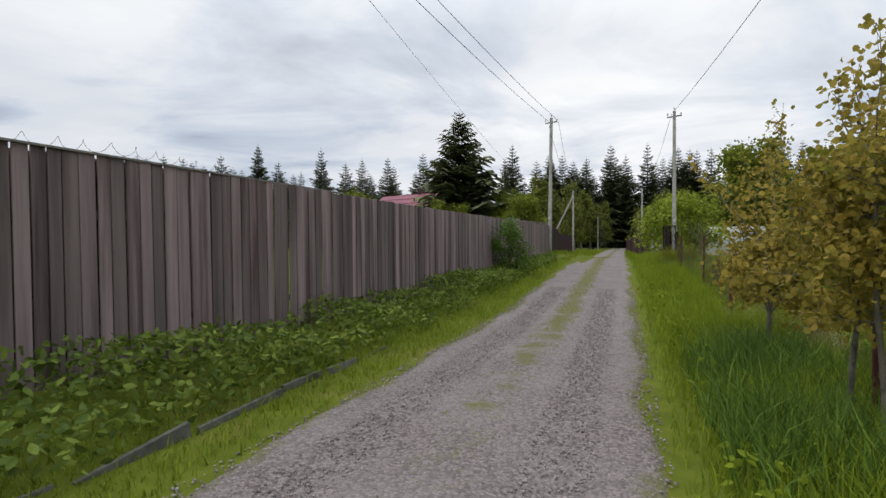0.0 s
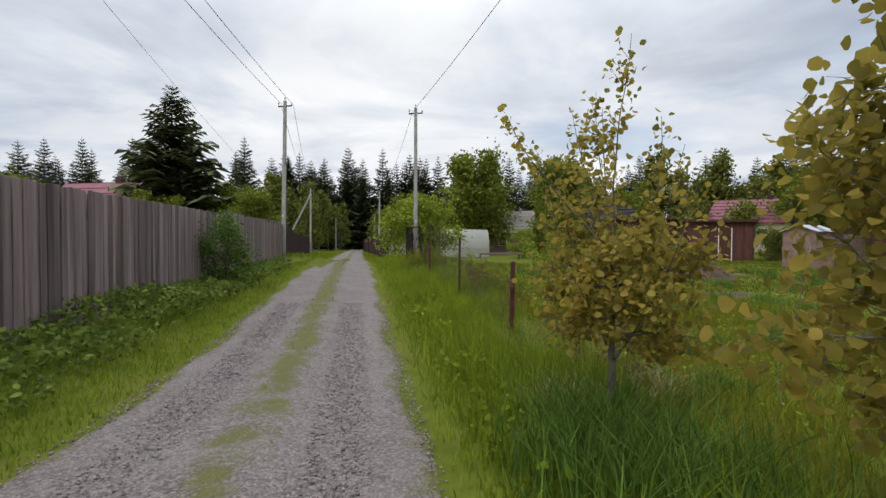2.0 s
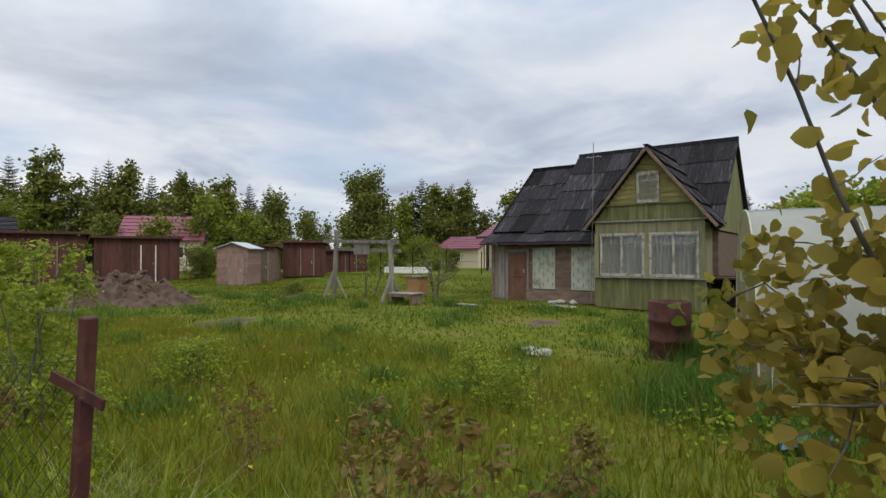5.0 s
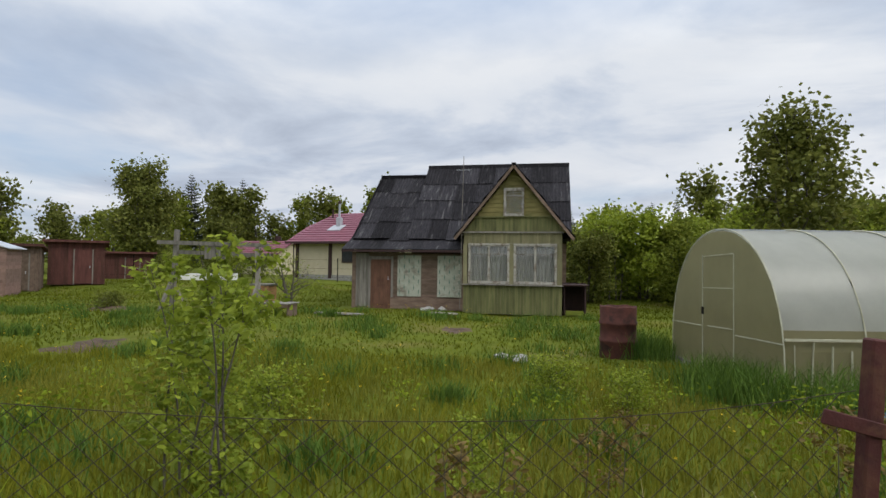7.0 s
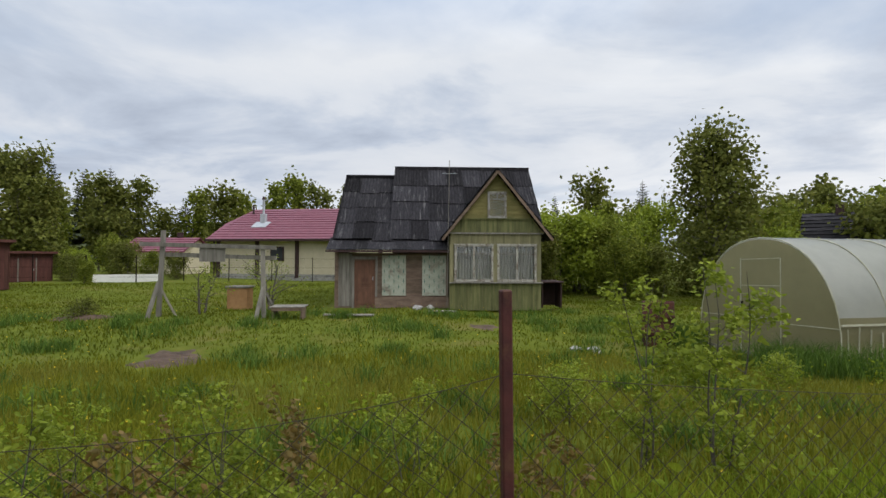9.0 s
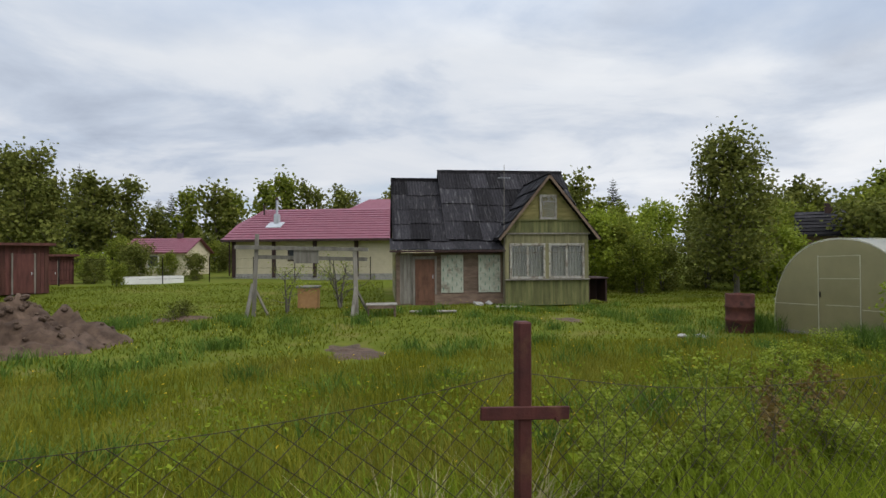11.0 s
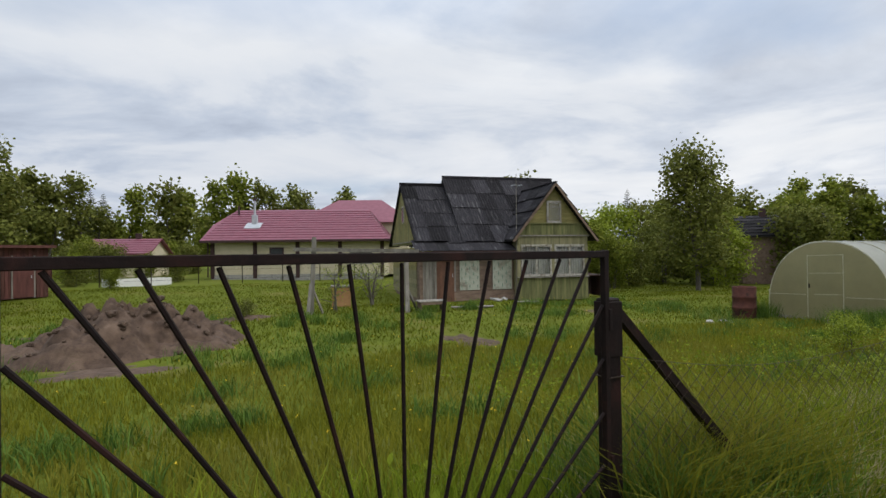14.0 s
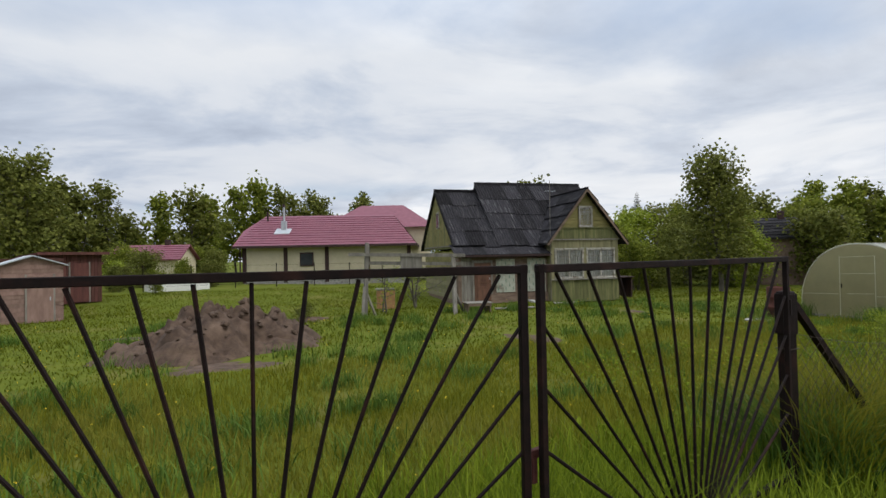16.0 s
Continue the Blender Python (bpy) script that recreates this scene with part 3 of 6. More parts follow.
def cross_post(x, y, top, arm, tilt=0.0, cross_z=None, plain=False, slant=0.0):
    z = float(gz(x, y))
    e = thing("fence_post", "rusty dark red steel fence post with a short welded crossbar" if not plain else "thin rusty steel fence post", "fence post", (x, y, z), 0, "wire fence posts")
    H = top - z
    bm = bmesh.new()
    beam(bm, (0, 0, -0.25), (0, tilt, H), 0.055 if not plain else 0.045)
    bmesh.ops.bevel(bm, geom=list(bm.edges), offset=0.006, segments=1, affect="EDGES")
    part("upright", bm, M_RUST, e)
    if not plain:
        c = (cross_z or (top - 0.38)) - z
        part("crossbar", boxes(((-0.03, tilt * c / H, c), (0.012, arm, 0.05), Matrix.Rotation(radians(slant), 3, "X")), bevel=0.003), M_RUST, e)
        part("bolt", beam(bmesh.new(), (-0.05, -arm * 0.36, c - 0.03), (-0.02, -arm * 0.36, c - 0.03), 0.02, sides=6), M_RUST, e)


cross_post(3.05, 6.6, 1.25, 0.36, 0.01)
cross_post(2.55, 11.56, 1.225, 0.36, -0.11, 0.93, slant=14)
cross_post(2.45, 16.2, 1.50, 0, 0.02, plain=True)
cross_post(2.058, 19.954, 1.466, 0.37, -0.01, 1.123, slant=4.5)


def chain_link():
    seg = FENCE_POSTS[1:]
    f = thing("chain_link_fence", "sagging rusty chain-link wire mesh on steel posts", "fence")
    for k, ((x0, y0), (x1, y1)) in enumerate(zip(seg, seg[1:])):
        L = math.dist((x0, y0), (x1, y1))
        H = 0.98

        def at(s, h):
            t = s / L
            sag = 0.16 * 4 * t * (1 - t) * (h / H)
            x, y = x0 + (x1 - x0) * t, y0 + (y1 - y0) * t
            return (x + 0.02 * math.sin(9 * t + 3 * h), y, float(gz(x, y)) + 0.06 + h - sag)
        pieces = []
        pitch = 0.115
        for d in (1, -1):
            s = -H
            while s < L + H:
                pts = []
                for i in range(13):
                    h = H * i / 12
                    q = s + d * h if d == 1 else s + H - h + 0 * d
                    if 0 <= q <= L:
                        pts.append(at(q, h))
                if len(pts) > 2:
                    pieces.append(tube(pts, np.full(len(pts), 0.0018), 3))
                s += pitch
        V, F = join(pieces)
        obj("wire_mesh", np_mesh("wire_mesh", V, F), M_WIRE, f)
        for h in (H,):
            V, F = tube([at(L * i / 16, h) for i in range(17)], np.full(17, 0.0016), 4)
            obj("strand", np_mesh("strand", V, F), M_WIRE, f)


chain_link()

GA, GB = Vector((1.960, 23.363)), Vector((1.550, 25.634))
GDIR = (GB - GA).normalized()
GLEN = (GB - GA).length
GTOP = 1.835


def gate_leaf(p0, d, L, centre, first, last, handle, hub, bar):
    """A leaf with bars that fan out from its foot."""
    e = thing("gate_leaf", "dark brown steel garden gate leaf with bars fanning out like sunrays", "gate", (p0.x, p0.y, 0), math.degrees(math.atan2(d.y, d.x)), "double gate")
    z0 = float(gz(p0.x, p0.y)) + 0.12
    part("top_rail", boxes(((L / 2, 0, GTOP - 0.02), (L, 0.03, 2 * bar)), bevel=0.003), M_GATE, e)
    part("bottom_rail", boxes(((L / 2, 0, z0), (L, 0.04, 0.04)), bevel=0.003), M_GATE, e)
    for x in (0.02, L - 0.02):
        part("stile", boxes(((x, 0, (GTOP + z0) / 2), (2 * bar, 0.03, GTOP - z0)), bevel=0.003), M_GATE, e)
    c = Vector((centre, 0, hub))
    n = 11
    for i in range(n):
        x = first + (last - first) * i / (n - 1)
        a = Vector((x, 0, GTOP - 0.04))
        s = max(0.0, (z0 - c.z) / (a.z - c.z))
        part("bar", beam(bmesh.new(), c + (a - c) * s, a, bar, sides=6), M_GATE, e)
    for x in (0.04, L - 0.04):
        for z in (GTOP - 0.165 * (GTOP - hub), GTOP - 0.325 * (GTOP - hub), GTOP - 0.485 * (GTOP - hub), GTOP - 0.64 * (GTOP - hub)):
            a = Vector((x, 0, z))
            s = max(0.0, (z0 - c.z) / (a.z - c.z))
            part("bar", beam(bmesh.new(), c + (a - c) * s, a, bar, sides=6), M_GATE, e)
    if handle:
        part("latch", boxes(((L - 0.02, -0.035, 1.05), (0.10, 0.03, 0.035)), ((L + 0.01, -0.03, 1.0), (0.03, 0.02, 0.14)), bevel=0.003), M_RUST, e)
    for z in (0.75, 1.45):
        part("hinge", beam(bmesh.new(), (0.0 if handle else L, 0, z), (0.0 if handle else L, 0, z + 0.1), 0.045, sides=8), M_GATE, e)


gate_leaf(GA, GDIR, GLEN, GLEN * 0.5, 0.125, GLEN - 0.115, True, 0.23, 0.017)
LDIR = Vector((math.cos(radians(82)), math.sin(radians(82))))
GC = GB + GDIR * 0.055
gate_leaf(GC, LDIR, 2.11, 1.055, 0.12, 1.99, False, 0.27, 0.017)


def gate_post(p, brace):
    z = float(gz(p.x, p.y))
    e = thing("gate_post", "thick dark steel gate post with a diagonal brace", "gate post", (p.x, p.y, z), 0, "gate posts")
    bm = bmesh.new()
    beam(bm, (0, 0, -0.3), (0.01, 0, 1.60 - z), 0.085)
    bmesh.ops.bevel(bm, geom=list(bm.edges), offset=0.008, segments=1, affect="EDGES")
    part("shaft", bm, M_GATE, e)
    part("brace", beam(bmesh.new(), (0, 0, 1.575 - z), (brace[0], brace[1], -0.1 - z), 0.045, 0.045), M_GATE, e)
    part("sleeve", boxes(((0.01, 0, 1.45 - z), (0.098, 0.098, 0.27)), bevel=0.004), M_GATE, e)
    part("tie_wire", boxes(((0.006, 0, 1.22 - z), (0.100, 0.100, 0.005))), M_WIRE, e)


gate_post(Vector((1.987, 23.328)), (0.015, -1.68))
gate_post(GC + LDIR * 2.18, (0.0, 1.7))


# ---------- greenhouse ----------
def greenhouse(x, y, w, h, length, turn, name_label, poly_front, poly_side):
    z = float(gz(x, y)) - 0.02
    e = thing("greenhouse", name_label, "greenhouse", (x, y, z), turn, "greenhouses")
    r = w / 2
    prof = []
    side = h - r * 0.98
    for i in range(25):
        t = math.pi * i / 24
        c, s = math.cos(t), math.sin(t)
        prof.append((-r * math.copysign(abs(c) ** 0.92, c), side * 0.55 + (h - side * 0.55) * abs(s) ** 0.90))
    prof = [(-r, 0)] + prof + [(r, 0)]
    seg = 1.05
    n = int(length / seg)
    V, F = [], []
    for k in range(n):
        bm = bmesh.new()
        y0, y1 = -k * seg, -(k + 1) * seg
        prev = None
        for px, pz in [q for q in prof if q[1] >= 0.85]:
            cur = (bm.verts.new((px, y0, pz)), bm.verts.new((px, y1, pz)))
            if prev:
                bm.faces.new((prev[0], prev[1], cur[1], cur[0]))
            prev = cur
        for f in bm.faces:
            f.smooth = True
        part("roof_panel", bm, poly_side, e)
        for s in (-1, 1):
            bm = bmesh.new()
            low = [q for q in prof if q[1] <= 1.2 and q[0] * s > 0]
            low = [q for q in low if q[1] < 0.85] + [min((q for q in low if q[1] >= 0.85), key=lambda q: q[1], default=low[-1])]
            low.sort(key=lambda q: q[1])
            for (xa, za), (xb, zb) in zip(low, low[1:]):
                bm.faces.new([bm.verts.new(p) for p in ((xa, y0, za), (xa, y1, za), (xb, y1, zb), (xb, y0, zb))])
            part("side_panel", bm, poly_front, e)
    for k in range(n + 1):
        pts = [(px * 1.004, -k * seg, pz * 1.004 + 0.004) for px, pz in prof]
        V1, F1 = tube(pts, np.full(len(pts), 0.012), 4)
        obj("arch", np_mesh("arch", V1, F1), M_POLYRAIL, e)
    for yy in (0.0, -n * seg):
        bm = bmesh.new()
        vs = [bm.verts.new((px * 0.995, yy, pz * 0.995)) for px, pz in prof]
        bm.faces.new(vs)
        part("end_wall", bm, poly_front, e)
    for px in (-0.48, 0.48):
        part("door_jamb", beam(bmesh.new(), (px, 0.012, 0.05), (px, 0.012, h * 0.84), 0.014), M_POLYRAIL, e)
    for pz, x0, x1 in ((h * 0.84, -0.48, 0.48), (h * 0.62, -0.48, 0.48), (h * 0.34, -r, -0.52), (h * 0.34, 0.52, r), (h * 0.36, -0.44, 0.3), (0.03, -r, r)):
        part("cross_rail", beam(bmesh.new(), (x0, 0.012, pz), (x1, 0.012, pz - 0.03), 0.014), M_POLYRAIL, e)
    sr = random.Random(9)
    for k in range(int(n * seg / 0.24)):
        for sx in (-1, 1):
            part("stud", beam(bmesh.new(), (sx * (r + 0.014), -0.12 - k * 0.24 + sr.uniform(-0.05, 0.05), 0.1), (sx * (r + 0.012), -0.12 - k * 0.24, 0.84 - sr.uniform(0, 0.12)), 0.012 + 0.012 * sr.random(), 0.012), M_POLYRAIL, e)
    for sx in (-1, 1):
        part("side_rail", beam(bmesh.new(), (sx * (r + 0.015), 0, 0.86), (sx * (r + 0.015), -n * seg, 0.86), 0.03), M_POLYRAIL, e)
    part("handle", boxes(((0.42, 0.04, h * 0.45), (0.02, 0.04, 0.12)), bevel=0.003), M_BLACK, e)
    part("ridge_strip", beam(bmesh.new(), (0, 0.02, h + 0.01), (0, -n * seg, h + 0.01), 0.06, 0.015), M_ZINC, e)
    part("base_board", boxes(((0, 0, 0.06), (w + 0.06, 0.04, 0.14)), ((-r, -n * seg / 2, 0.06), (0.04, n * seg, 0.14)), ((r, -n * seg / 2, 0.06), (0.04, n * seg, 0.14))), M_GREYWOOD, e)


greenhouse(9.2, 8.62, 3.3, 2.34, 6.3, 0, "arched polycarbonate greenhouse with a mossy greenish end wall", M_POLYF, M_POLY)
greenhouse(9.0, 50.5, 2.9, 2.4, 8.4, -90, "white arched polycarbonate greenhouse among shrubs", M_POLY, M_POLY)


# ---------- the old house ----------
HOUSE = thing("old_house", "small weathered ochre and green wooden cottage with a black sheet roof", "house", (19.2, 10.45, -0.27), -11.0)
HOUSE.scale = (1, 0.945, 0.975)


def hz(z):
    return z + 0.28


def planks_v(parent, x, y0, y1, z0, z1, w, material, rng, gap=0.006, thick=0.022, name="board", top=None):
    """Vertical boards on the plane x, from y0 to y1."""
    y = y0
    while y < y1 - 0.02:
        ww = min(w * rng.uniform(0.9, 1.1), y1 - y)
        zt = z1 if top is None else min(z1, top(y), top(y + ww))
        if zt - z0 > 0.04:
            part(name, boxes(((x + rng.uniform(-0.004, 0.004), y + ww / 2, (z0 + zt) / 2), (thick, ww - gap, zt - z0))), material, parent)
        y += ww


def planks_h(parent, x, y0, y1, z0, z1, w, material, rng, cut=None, name="board"):
    z = z0
    while z < z1 - 0.02:
        h = min(w, z1 - z)
        a, b = y0, y1
        if cut:
            a, b = cut(z + h)
        if b - a > 0.06:
            m = Matrix.Rotation(radians(7), 3, "Y")
            part(name, boxes(((x, (a + b) / 2, z + h / 2), (0.02, b - a, h + 0.006), m)), material, parent)
        z += h


def roof_sheets(parent, u0, u1, x0, z0, x1, z1, cols, rows, rng, name="roof_sheet", along="y"):
    """Overlapping sheets on a slope from the eave (x0, z0) to the ridge (x1, z1)."""
    d = Vector((x1 - x0, 0, z1 - z0))
    L = d.length
    d.normalize()
    nrm = Vector((-d.z, 0, d.x))
    for r in range(rows):
        for c in range(cols):
            a, b = u0 + (u1 - u0) * c / cols, u0 + (u1 - u0) * (c + 1) / cols
            s0, s1 = L * r / rows - 0.07, L * (r + 1) / rows
            j = rng.uniform(-0.10, 0.06)
            lift = rng.uniform(0, 0.02)
            bm = bmesh.new()
            n = 12
            lo, hi = [], []
            for i in range(n + 1):
                u = a - 0.025 + (b - a + 0.05) * i / n
                wave = 0.014 * math.cos(math.pi * i) + rng.uniform(-0.003, 0.003)
                p0 = Vector((x0, 0, z0)) + d * (s0 + j) + nrm * (0.035 + wave + lift + 0.012 * (c % 2))
                p1 = Vector((x0, 0, z0)) + d * s1 + nrm * (0.012 + wave + 0.012 * (c % 2))
                lo.append((p0.x, u, p0.z))
                hi.append((p1.x, u, p1.z))
            lv, hv = [bm.verts.new(p) for p in lo], [bm.verts.new(p) for p in hi]
            lv2 = [bm.verts.new(Vector(p) - nrm * 0.012) for p in lo]
            for i in range(n):
                bm.faces.new((lv[i], lv[i + 1], hv[i + 1], hv[i]))
                bm.faces.new((lv2[i], lv2[i + 1], lv[i + 1], lv[i]))
            part(name, bm, M_ROOF, parent)


def window(parent, x, y0, y1, z0, z1, sashes, material=M_FRAME, curtain=True, trans=True):
    w = part("window", boxes(((x, (y0 + y1) / 2, z0 - 0.03), (0.09, y1 - y0 + 0.1, 0.05)), ((x - 0.005, (y0 + y1) / 2, z1 + 0.03), (0.06, y1 - y0 + 0.1, 0.07)),
             ((x, y0 - 0.01, (z0 + z1) / 2), (0.06, 0.07, z1 - z0)), ((x, y1 + 0.01, (z0 + z1) / 2), (0.06, 0.07, z1 - z0)), bevel=0.004), material, parent)
    if curtain:
        n = 40
        bm = bmesh.new()
        prev = None
        for i in range(n + 1):
            yy = y0 + (y1 - y0) * i / n
            xx = x + 0.07 + 0.012 * math.sin(i * 1.9) + 0.006 * math.sin(i * 0.7)
            cur = (bm.verts.new((xx, yy, z0)), bm.verts.new((xx, yy, z1)))
            if prev:
                bm.faces.new((prev[0], prev[1], cur[1], cur[0]))
            prev = cur
        part("curtain", bm, M_CURTAIN, w)
    pw = (y1 - y0) / sashes
    for k in range(sashes):
        a = y0 + pw * k
        specs = [((x, a + pw / 2, z0 + 0.02), (0.04, pw, 0.045)), ((x, a + pw / 2, z1 - 0.02), (0.04, pw, 0.045)),
                 ((x, a + 0.02, (z0 + z1) / 2), (0.04, 0.042, z1 - z0 - 0.08)), ((x, a + pw - 0.02, (z0 + z1) / 2), (0.04, 0.042, z1 - z0 - 0.08))]
        if trans:
            specs.append(((x, a + pw / 2, z1 - (z1 - z0) * 0.24), (0.03, pw - 0.06, 0.028)))
            specs.append(((x, a + pw / 2, z1 - (z1 - z0) * 0.12), (0.03, 0.024, (z1 - z0) * 0.2)))
        part("sash", boxes(*specs), material, w)
        g = part("pane", boxes(((x + 0.012, a + pw / 2, (z0 + z1) / 2), (0.004, pw - 0.07, z1 - z0 - 0.07))), M_PANE, w)
        g.visible_shadow = False
    return w


def glass(name):
    m = bpy.data.materials.new(name)
    m.use_nodes = True
    N, L = m.node_tree.nodes, m.node_tree.links
    N.clear()
    out = N.new("ShaderNodeOutputMaterial")
    tr = N.new("ShaderNodeBsdfTransparent")
    gl = N.new("ShaderNodeBsdfGlossy")
    gl.inputs["Roughness"].default_value = 0.05
    fr = node(N, "ShaderNodeFresnel", IOR=1.5)
    ms = N.new("ShaderNodeMixShader")
    L.new(fr.outputs[0], ms.inputs[0])
    L.new(tr.outputs[0], ms.inputs[1])
    L.new(gl.outputs[0], ms.inputs[2])
    L.new(ms.outputs[0], out.inputs[0])
    return m


M_PANE = glass("window_glass")


def build_house():
    rng = random.Random(7)
    H = HOUSE
    # walls as thick bodies with boards over them
    part("wall", boxes(((3.9, 1.2, 1.25), (5.6, 6.0, 2.6))), M_BROWNB, H, "main body of bare boards")
    part("wall", boxes(((3.35, 5.3, 1.05), (5.8, 2.2, 2.2))), M_BROWNB, H)
    # bay
    for c_, s_ in (((0.06, 1.86, 1.38), (0.06, 0.08, 2.75)), ((0.06, -1.56, 1.38), (0.06, 0.08, 2.75)), ((0.06, 0.15, 1.7), (0.06, 0.14, 1.5))):
        part("bay_post", boxes((c_, s_)), M_OLIVE, H)
    for c_, s_ in (((0.06, 0.15, 0.5), (0.06, 3.30, 0.98)), ((0.06, 0.15, 2.62), (0.06, 3.30, 0.4)), ((0.64, 1.9, 1.4), (1.06, 0.06, 2.8)), ((0.64, -1.6, 1.4), (1.06, 0.06, 2.8)),
                   ((0.9, 0.15, 1.5), (0.05, 3.3, 2.6))):
        part("bay_wall", boxes((c_, s_)), M_OLIVE, H)
    planks_v(H, 0.0, -1.62, 1.92, hz(-0.25), hz(0.74), 0.105, M_GREENB, rng)
    part("sill_board", boxes(((-0.05, 0.15, hz(0.77)), (0.12, 3.62, 0.04)), bevel=0.006), M_GREYWOOD, H)
    for a, b in ((-1.62, -1.46), (0.09, 0.24), (1.78, 1.93)):
        part("corner_board", boxes(((0.0, (a + b) / 2, hz(1.5)), (0.03, b - a, 1.42))), M_OLIVE, H)
    planks_v(H, 0.005, -1.62, 1.92, hz(2.22), hz(2.60), 0.085, M_OLIVE, rng, name="valance_board")
    part("string_course", boxes(((-0.03, 0.15, hz(2.62)), (0.08, 3.66, 0.05))), M_GREYWOOD, H)
    window(H, 0.01, 0.28, 1.70, hz(0.86), hz(2.16), 2)
    window(H, 0.01, -1.40, 0.04, hz(0.86), hz(2.16), 2)
    apex = 4.90

    def width(z):
        k = (hz(apex) - z) / (hz(apex) - hz(2.5)) * 1.98
        return 0.1 - k, 0.1 + k

    def top_v(y):
        return hz(apex) - abs(y - 0.1) / 1.98 * (apex - 2.5) - 0.02
    bm = bmesh.new()
    prism(bm, [(0.05, -1.75, hz(2.62)), (0.05, 1.95, hz(2.62)), (0.05, 0.1, hz(4.86))], (0.05, 0, 0))
    part("gable_wall", bm, M_YELLOW, H)
    planks_v(H, 0.01, -1.9, 2.1, hz(2.66), hz(3.14), 0.10, M_GREENB, rng, top=top_v)
    part("string_course", boxes(((-0.02, 0.1, hz(3.16)), (0.06, 3.0, 0.04))), M_GREENB, H)
    planks_h(H, 0.02, 0, 0, hz(3.19), hz(4.86), 0.155, M_YELLOW, rng, cut=lambda z: (max(width(z)[0], -2), min(width(z)[1], 2)))
    window(H, -0.03, -0.22, 0.42, hz(3.24), hz(4.12), 1, trans=True)
    # bay roof: two slopes meeting the main roof
    bp, bz = hz(4.98), hz(2.42)
    for s in (1, -1):
        eave = 0.1 + s * 2.12
        bm = bmesh.new()
        prism(bm, [(-0.24, 0.1, bp), (3.7, 0.1, bp), (0.9, eave, bz), (-0.24, eave, bz)], (0, 0, -0.05))
        part("bay_roof", bm, M_ROOF, H)
        n = 4
        for k in range(n):
            t0, t1 = k / n, (k + 1) / n
            for q in range(3):
                xa = [-0.27 + (3.75 * (1 - t) + 1.25 * t) * q / 3 for t in (t0, t1)]
                xb = [-0.27 + (3.75 * (1 - t) + 1.25 * t) * (q + 1) / 3 + 0.03 for t in (t0, t1)]
                o = 0.012 * (q % 2) + 0.012
                bm = bmesh.new()
                y0, y1 = 0.1 + s * 2.12 * t0, 0.1 + s * 2.12 * (t1 + 0.03)
                z0, z1 = bp + (bz - bp) * t0, bp + (bz - bp) * t1
                prism(bm, [(xa[0], y0, z0 + o), (xb[0], y0, z0 + o), (xb[1], y1, z1 + o + 0.02), (xa[1], y1, z1 + o + 0.02)], (0, 0, 0.014))
                part("roof_sheet", bm, M_ROOF, H)
        part("barge_board", beam(bmesh.new(), (-0.26, 0.1, bp - 0.06), (-0.26, eave, bz - 0.06), 0.03, 0.10), M_BROWNB, H)
    part("ridge_cap", beam(bmesh.new(), (-0.28, 0.1, bp + 0.04), (3.6, 0.1, bp + 0.04), 0.16, 0.03), M_ROOF, H)
    # main roof, with the lower left wing
    ex, ez = 0.75, hz(2.42)
    for u0, u1, rz in ((-1.95, 4.26, 5.66), (4.20, 6.52, 5.26)):
        bm = bmesh.new()
        prism(bm, [(ex, u0, ez), (4.2, u0, hz(rz)), (7.6, u0, ez), (7.5, u0, ez - 0.08), (4.2, u0, hz(rz) - 0.1), (ex + 0.08, u0, ez - 0.08)], (0, u1 - u0, 0))
        part("roof", bm, M_ROOF, H)
        roof_sheets(H, u0 - 0.02, u1, ex, ez, 4.2, hz(rz), 8 if u1 - u0 > 4 else 3, 4, rng)
        roof_sheets(H, u0 - 0.02, u1, 7.6, ez, 4.2, hz(rz), 4, 1, rng)
        part("ridge_cap", beam(bmesh.new(), (4.2, u0 - 0.05, hz(rz) + 0.05), (4.2, u1 + 0.02, hz(rz) + 0.05), 0.03, 0.24), M_ROOF, H)
    # end gables
    for u, rz, mtl in ((6.38, 5.2, M_GREENB), (-1.85, 5.6, M_GREENB)):
        bm = bmesh.new()
        prism(bm, [(1.0, u, hz(2.3)), (7.2, u, hz(2.3)), (4.2, u, hz(rz))], (0, 0.04, 0))
        part("gable_wall", bm, mtl, H)
    for k in range(11):
        z = hz(-0.05) + 0.2 * k
        part("board", boxes(((3.9, 6.42, z + 0.1), (6.0, 0.02, 0.192))), M_YELLOW if k > 5 else M_OLIVE, H)
    for k in range(24):
        x = 1.25 + 0.24 * k
        zt = hz(5.15) - abs(x + 0.1 - 4.2) * 0.86 - 0.12
        if zt > hz(2.5):
            part("board", boxes(((x + 0.1, 6.43, (hz(2.45) + zt) / 2), (0.23, 0.02, zt - hz(2.45)))), M_YELLOW if k % 5 else M_GREENB, H)
    part("string_course", boxes(((3.9, 6.45, hz(2.42)), (6.0, 0.05, 0.05))), M_GREYWOOD, H)
    w = part("window", boxes(((3.75, 6.46, hz(3.78)), (0.55, 0.04, 0.85)), bevel=0.01), M_FRAME, H)
    part("pane", boxes(((3.75, 6.485, hz(3.78)), (0.42, 0.01, 0.70))), M_GLASS_D, w)
    part("barge_board", beam(bmesh.new(), (0.75, 6.5, ez), (4.2, 6.5, hz(5.3)), 0.03, 0.14), M_ROOF, H)
    part("barge_board", beam(bmesh.new(), (7.6, 6.5, ez), (4.2, 6.5, hz(5.3)), 0.03, 0.14), M_ROOF, H)
